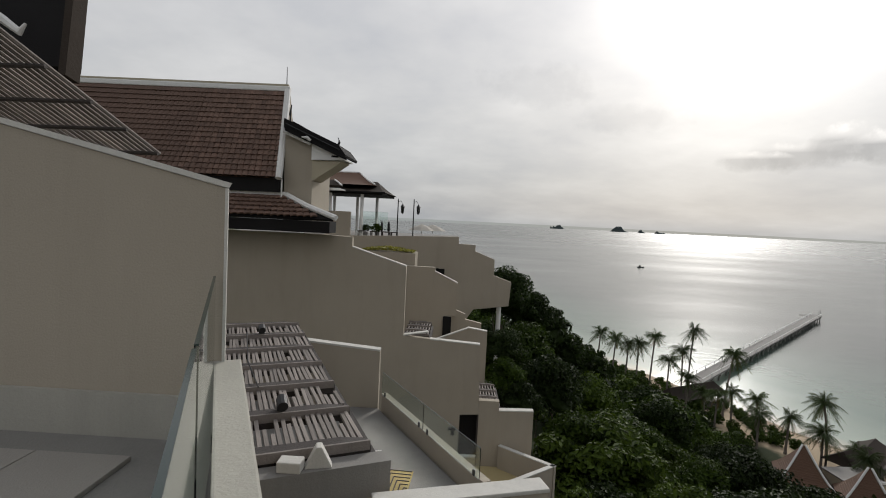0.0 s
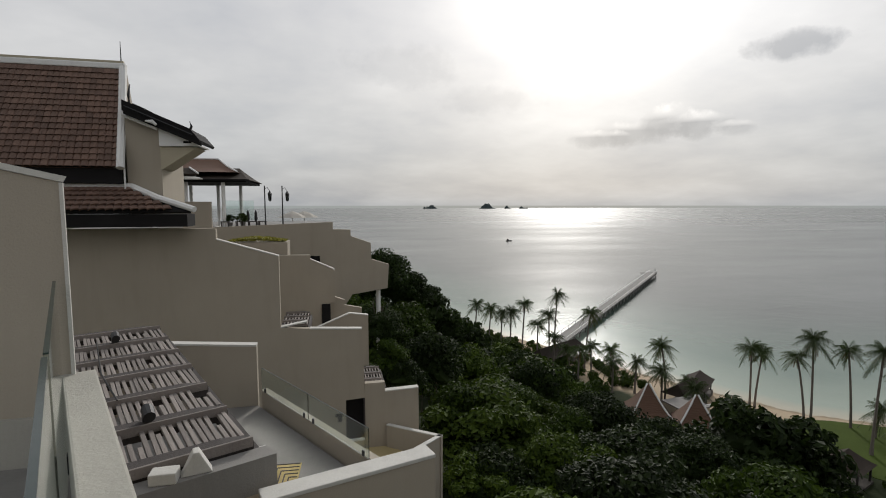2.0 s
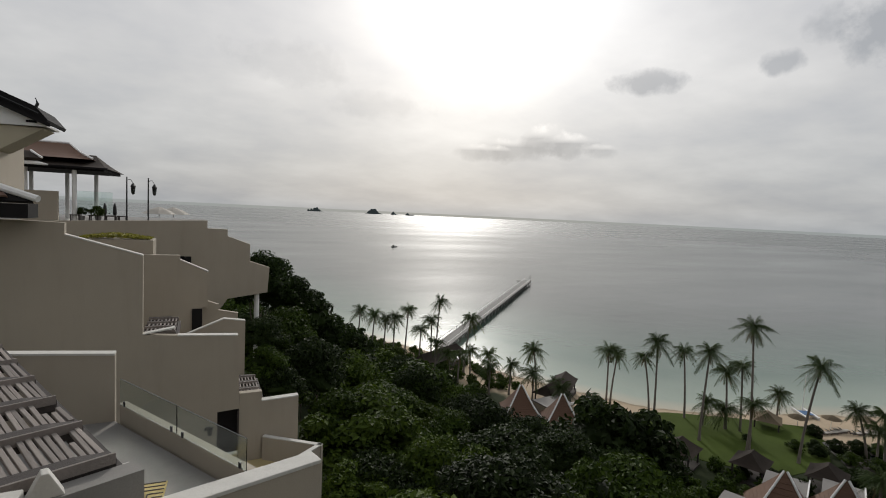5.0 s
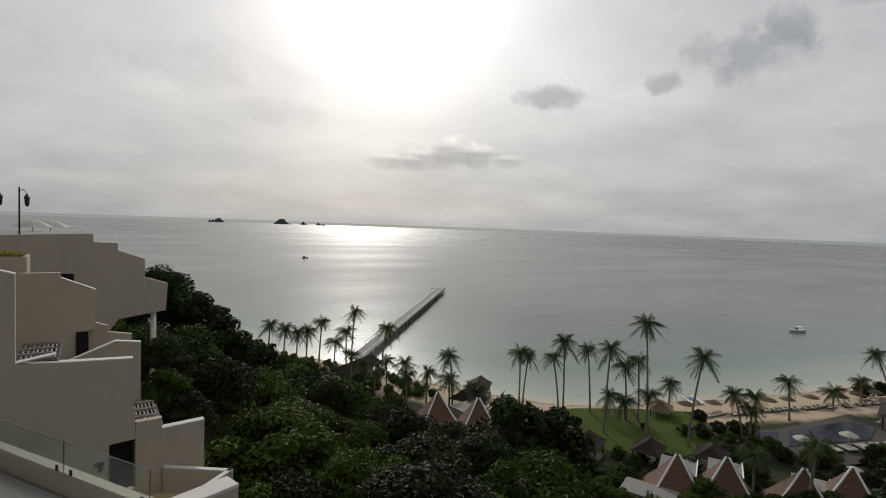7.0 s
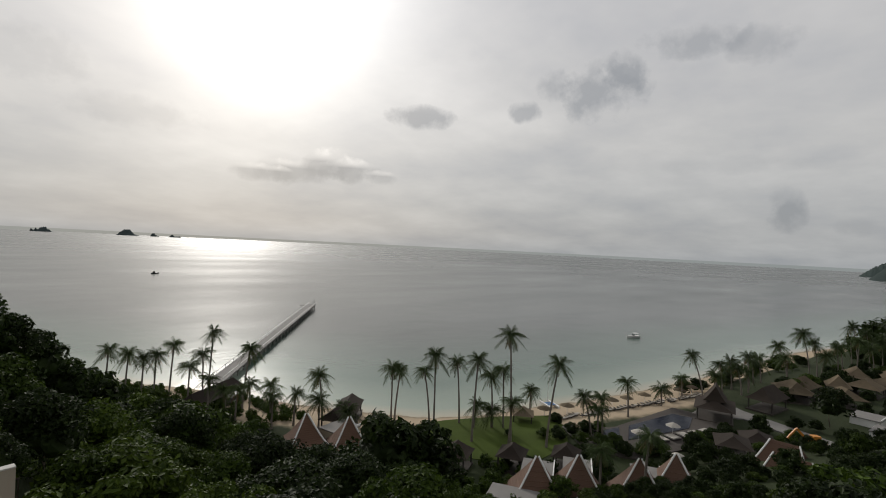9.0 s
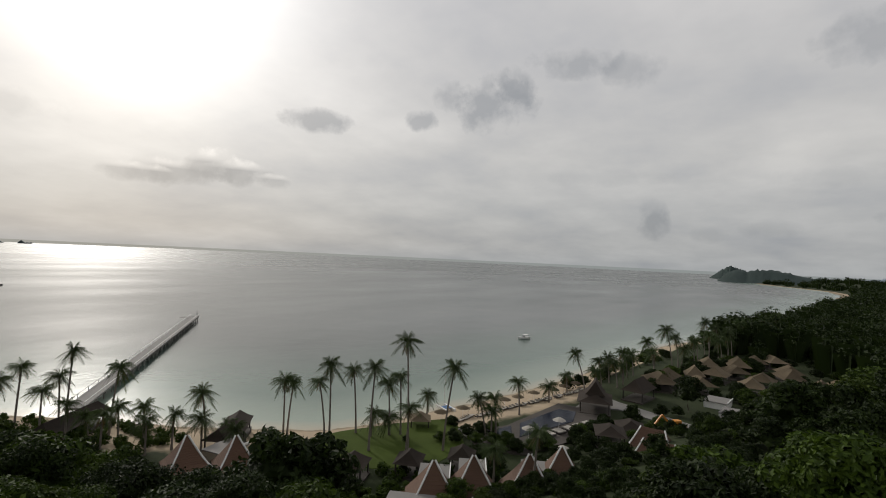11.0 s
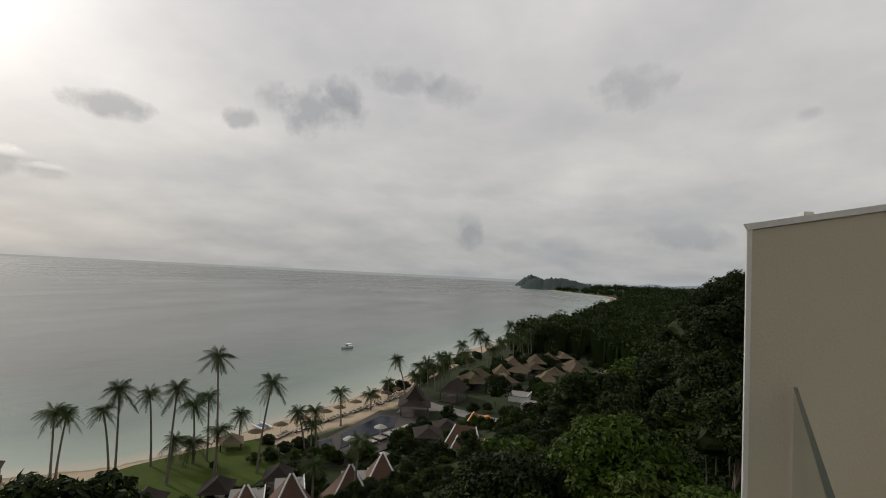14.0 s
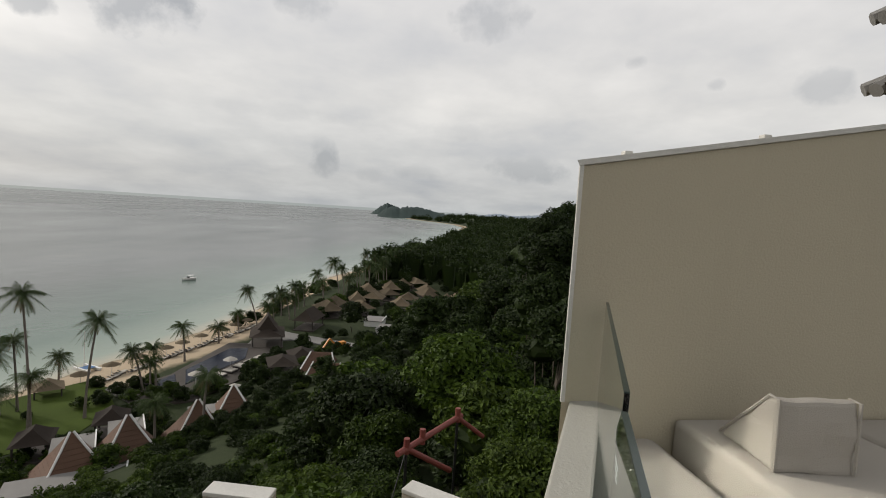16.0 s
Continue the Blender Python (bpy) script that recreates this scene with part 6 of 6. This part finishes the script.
def woven_mat():
    ob = thing("daybed_mat", "ochre woven mat with chevron stripes on the terrace floor", "mat", at=pose(-1.12, 8.72, 29.004, rz=-4))
    STRAW = material("straw", (0.36, 0.28, 0.11), 0.9, bump=0.4, scale=9, var=0.2, fine=40)
    part("mat", box(B(), 0, 0.56, 0, 0.85, 0, 0.03), STRAW, ob)
    for i in range(6):
        bm = B()
        bar(bm, (0.05 + 0.085 * i, 0.03, 0.034), (0.05 + 0.085 * i, 0.82 - 0.12 * i, 0.034), 0.022, 0.01)
        bar(bm, (0.05 + 0.085 * i, 0.82 - 0.12 * i, 0.034), (0.54, 0.82 - 0.12 * i, 0.034), 0.022, 0.01)
        part("stripe", bm, BEAM, ob, "dark woven chevron stripe")


woven_mat()


def pillow(bm, w, d, h):
    n = 8
    grid = [[None] * (n + 1) for _ in range(n + 1)]
    for s in (1, -1):
        g = [[bm.verts.new(((i / n - 0.5) * w, (j / n - 0.5) * d, s * (0.02 + h / 2 * (max(0.0, (1 - (2 * i / n - 1) ** 4) * (1 - (2 * j / n - 1) ** 4))) ** 0.5))) for j in range(n + 1)] for i in range(n + 1)]
        for i in range(n):
            for j in range(n):
                q = (g[i][j], g[i + 1][j], g[i + 1][j + 1], g[i][j + 1])
                bm.faces.new(q if s > 0 else q[::-1])
    bmesh.ops.remove_doubles(bm, verts=bm.verts, dist=0.001)
    return bm


def low_sofa():
    ob = thing("low_sofa", "low pale sofa under the pergola", "sofa", at=pose(-1.95, 6.9, 29.0, rz=20))
    part("base", box(B(), -0.9, 0.5, -0.4, 0.4, 0, 0.35, bevel=0.02), CONCRETE, ob)
    part("seat_cushion", box(B(), -0.88, 0.48, -0.38, 0.38, 0.354, 0.5, bevel=0.03), FABRIC, ob)
    for i, x in enumerate((-0.1, 0.28)):
        c = thing("scatter_cushion", "cream scatter cushion lying on the low sofa", "cushion", "scatter cushions", ob.matrix_basis @ pose(x, 0.1, 0.78, rx=58, rz=25 * (i * 2 - 1)))
        part("cover", pillow(B(), 0.45, 0.45, 0.16), FABRIC, c, smooth=True)


low_sofa()


# ---- our own terrace: loose things ----
def corner_sofa():
    """Built-in seats along the cream wall, with pads and one wedge bolster."""
    base = thing("bench_base", "rendered bench base along the cream partition", "bench", kind="structure")
    part("plinth", box(B(), 1.72, 2.84, -6.2, -2.0, FLOOR - 0.02, 32.62), CREAM, base)
    for i, (y0, y1) in enumerate(((-3.14, -2.14), (-4.2, -3.16), (-5.3, -4.22))):
        ob = thing("seat_pad", "cream upholstered bench pad with piped edges", "cushion", "bench pads", pose(2.28, (y0 + y1) / 2, 32.624))
        hw, hd = 0.55, (y1 - y0) / 2
        part("cover", box(B(), -hw, hw, -hd, hd, 0, 0.27, bevel=0.045), FABRIC, ob, smooth=True)
        for z in (0.035, 0.245):
            bm = B()
            loop = [(-hw + 0.03, -hd + 0.01, z), (hw - 0.03, -hd + 0.01, z), (hw - 0.01, hd - 0.03, z), (-hw + 0.01, hd - 0.02, z), (-hw + 0.01, -hd + 0.03, z)]
            rod(bm, loop, [0.008] * 5, 5)
            part("piping", bm, FABRIC, ob)
    small = thing("seat_pad", "small cream corner pad beside the bench", "cushion", "bench pads", pose(2.42, -1.84, 32.52))
    part("cover", box(B(), -0.38, 0.4, -0.17, 0.19, 0, 0.27, bevel=0.05), FABRIC, small, smooth=True)
    low = thing("seat_pad", "small cream corner pad beside the bench", "cushion", "bench pads", pose(2.42, -1.82, FLOOR - 0.02))
    part("cover", box(B(), -0.3, 0.36, -0.15, 0.15, 0, 0.085, bevel=0.02), FABRIC, low, smooth=True)
    bol = thing("bolster", "cream wedge-shaped bolster leaning on the bench pad", "cushion", at=pose(2.35, -2.45, 32.892, rz=-8))
    bm = prism(B(), [(-0.16, 0), (0.27, 0), (-0.09, 0.34), (-0.15, 0.34)], 0.38, lambda a, b, c: (a, b - 0.19, c), bevel=0.02)
    bmesh.ops.subdivide_edges(bm, edges=[e for e in bm.edges if e.calc_length() > 0.2], cuts=4, use_grid_fill=True)
    for v in bm.verts:
        v.co += Vector((0.012, 0.008, 0.012)) * noise.noise(v.co * 7.0)
    part("cover", bm, FABRIC, bol)
    for y in (-0.19, 0.19):
        part("piping", rod(B(), [(-0.16, y, 0.01), (-0.15, y, 0.345), (-0.09, y, 0.345), (0.27, y, 0.01)], [0.009] * 4, 5), FABRIC, bol)


corner_sofa()


def glass_notice():
    ob = thing("sticker", "small pale printed sticker on the glass balustrade", "sticker", at=pose(1.33, -0.985, 33.44, rz=-23.4))
    PRINT = material("print_pale", (0.55, 0.58, 0.56), 0.6, var=0.05)
    for i in range(3):
        part("print_line", box(B(), -0.04, 0.03 - 0.012 * i, 0.018, 0.021, -0.02 - i * 0.016, -0.012 - i * 0.016), PRINT, ob)


glass_notice()


def floor_slabs():
    """Stone slabs of our terrace, laid with open joints."""
    root = bpy.data.objects["terrace_floor"]
    me = bpy.data.meshes.new("paver")
    bm = box(B(), 0, 0.592, 0, 0.592, 0, 0.03, bevel=0.004)
    bm.to_mesh(me)
    bm.free()
    me.materials.append(PAVER)
    for i in range(16):
        for j in range(16):
            x, y = -6.6 + i * 0.6, -6.62 + j * 0.6
            inside = y < 2.7 and all(
                (px < -1.40 + (3.3 - py) * 0.488 or py < -0.13 - px * 0.526) for px in (x, x + 0.6) for py in (y, y + 0.6))
            if not inside or (x + 0.6 > 1.65 and y < -1.3) or x + 0.6 > 2.8:
                continue
            o = new("paver", me)
            o.parent, o.location = root, (x, y, FLOOR - 0.018)


floor_slabs()


# ---- awning and roofs over the neighbouring unit ----
def slat_awning():
    ob = thing("slatted_awning", "sloping awning of weathered timber rods", "awning")
    lo, hi = Vector((-4.72, 8.0, 34.82)), Vector((-5.25, 6.3, 35.75))
    side = Vector((-1, 0.05, 0)).normalized()
    for i in range(34):
        a, b = lo + side * 0.1 * i, hi + side * 0.1 * i
        part("rod", rod(B(), [a, b + (b - a) * 0.6], [0.028, 0.028], 6), WOOD, ob)
    for s in (0.05, 0.35, 0.65, 0.98, 1.3):
        p = lo.lerp(hi, s) + Vector((0, 0, -0.05))
        part("batten", rod(B(), [p + Vector((0.05, 0, 0)), p + side * 3.4], [0.03, 0.03], 6), BEAM, ob)
    for p in (lo + side * 0.5, lo + side * 2.9):
        part("post", box(B(), p.x - 0.06, p.x + 0.06, p.y - 0.06, p.y + 0.06, 24.0, p.z - 0.06), BEAM, ob)
    eave = thing("overhang_roof", "black timber roof overhang of the neighbouring unit", "roof")
    part("soffit", slab_between(B(), (-6.25, 8.3, 36.1), (-12, 8.3, 36.1), (-12, 9.3, 41.0), (-6.6, 9.3, 41.0), 0.25), DARK, eave)
    part("barge_board", slab_between(B(), (-6.12, 8.1, 35.9), (-6.24, 8.1, 35.9), (-6.6, 9.15, 41.0), (-6.45, 9.15, 41.0), 0.3), SHINGLE, eave, "grey metal barge board")
    part("wall", box(B(), -12, -7.2, 8.6, 9.2, 24, 36.05), PLASTER, eave)
    part("roof_tip", rod(B(), [(-7.6, 7.6, 37.1), (-7.0, 7.7, 36.72), (-6.75, 7.7, 36.55), (-6.66, 7.7, 36.68)], [0.07, 0.07, 0.06, 0.02], 7), WHITE, eave, "white upturned roof tip")


slat_awning()


def neighbour_eaves():
    """The next unit's two tiled eaves, which show over the cream wall."""
    ob = thing("neighbour_house", "neighbouring unit with two weathered tiled eaves", "house")
    part("wall", box(B(), 3.1, 4.2, -9.0, -5.9, 14, 36.2), PLASTER, ob)
    for z in (36.16, 35.46):
        x, y = 4.72, -5.28
        part("roof_deck", slab_between(B(), (x - 1.8, y, z), (x, y, z), (x - 0.7, y - 1.0, z + 0.6), (x - 1.8, y - 1.0, z + 0.6), 0.07), SHINGLE, ob)
        part("roof_deck", slab_between(B(), (x, y, z), (x, y - 3.5, z), (x - 0.7, y - 3.5, z + 0.6), (x - 0.7, y - 1.0, z + 0.6), 0.07), SHINGLE, ob)
        part("hip_ridge", rod(B(), [(x + 0.04, y + 0.04, z + 0.03), (x - 0.35, y - 0.5, z + 0.33), (x - 0.7, y - 1.0, z + 0.66)], [0.07, 0.07, 0.07], 7), CONCRETE, ob, "lichened hip tiles")
        for i in range(8):
            part("eave_tile", rod(B(), [(x - 0.1 - 0.2 * i, y + 0.05, z + 0.0), (x - 0.1 - 0.2 * i, y - 0.25, z + 0.2)], [0.075, 0.07], 7), CONCRETE, ob)
        part("fascia", box(B(), 3.1, x - 0.28, y - 3.4, y - 0.22, z - 0.30, z - 0.08), DARK, ob)
        part("fascia", box(B(), 3.1, x - 0.42, y - 3.4, y - 0.36, z - 0.55, z - 0.304), DARK, ob)


neighbour_eaves()


# ---- red pipe frame on the slope ----
def pipe_frame():
    ob = thing("pipe_frame", "red painted pipe frame standing among shrubs", "frame")
    a, b, c, d = Vector((16.5, -3.7, 27.0)), Vector((14.5, -1.8, 26.9)), Vector((16.95, -4.75, 26.1)), Vector((15.25, -3.3, 25.8))
    part("pipe", rod(B(), [a + (a - b) * 0.08, b + (b - a) * 0.15], [0.095, 0.095], 10), REDPIPE, ob)
    part("pipe", rod(B(), [a, a.lerp(c, 1.0)], [0.085, 0.085], 10), REDPIPE, ob)
    part("pipe", rod(B(), [b, d], [0.09, 0.09], 10), REDPIPE, ob)
    for p in (a, b, a.lerp(b, 0.72)):
        part("post_cap", rod(B(), [p + Vector((0, 0, -0.15)), p + Vector((0, 0, 0.32))], [0.095, 0.095], 10), REDPIPE, ob)
    for p in (a, b):
        part("post", rod(B(), [p + Vector((0, 0, -9)), p + Vector((0, 0, -0.15))], [0.05, 0.05], 6), METAL, ob)
    part("stay", rod(B(), [b, b + Vector((-2.2, 1.6, -5))], [0.02, 0.02], 5), METAL, ob)


pipe_frame()
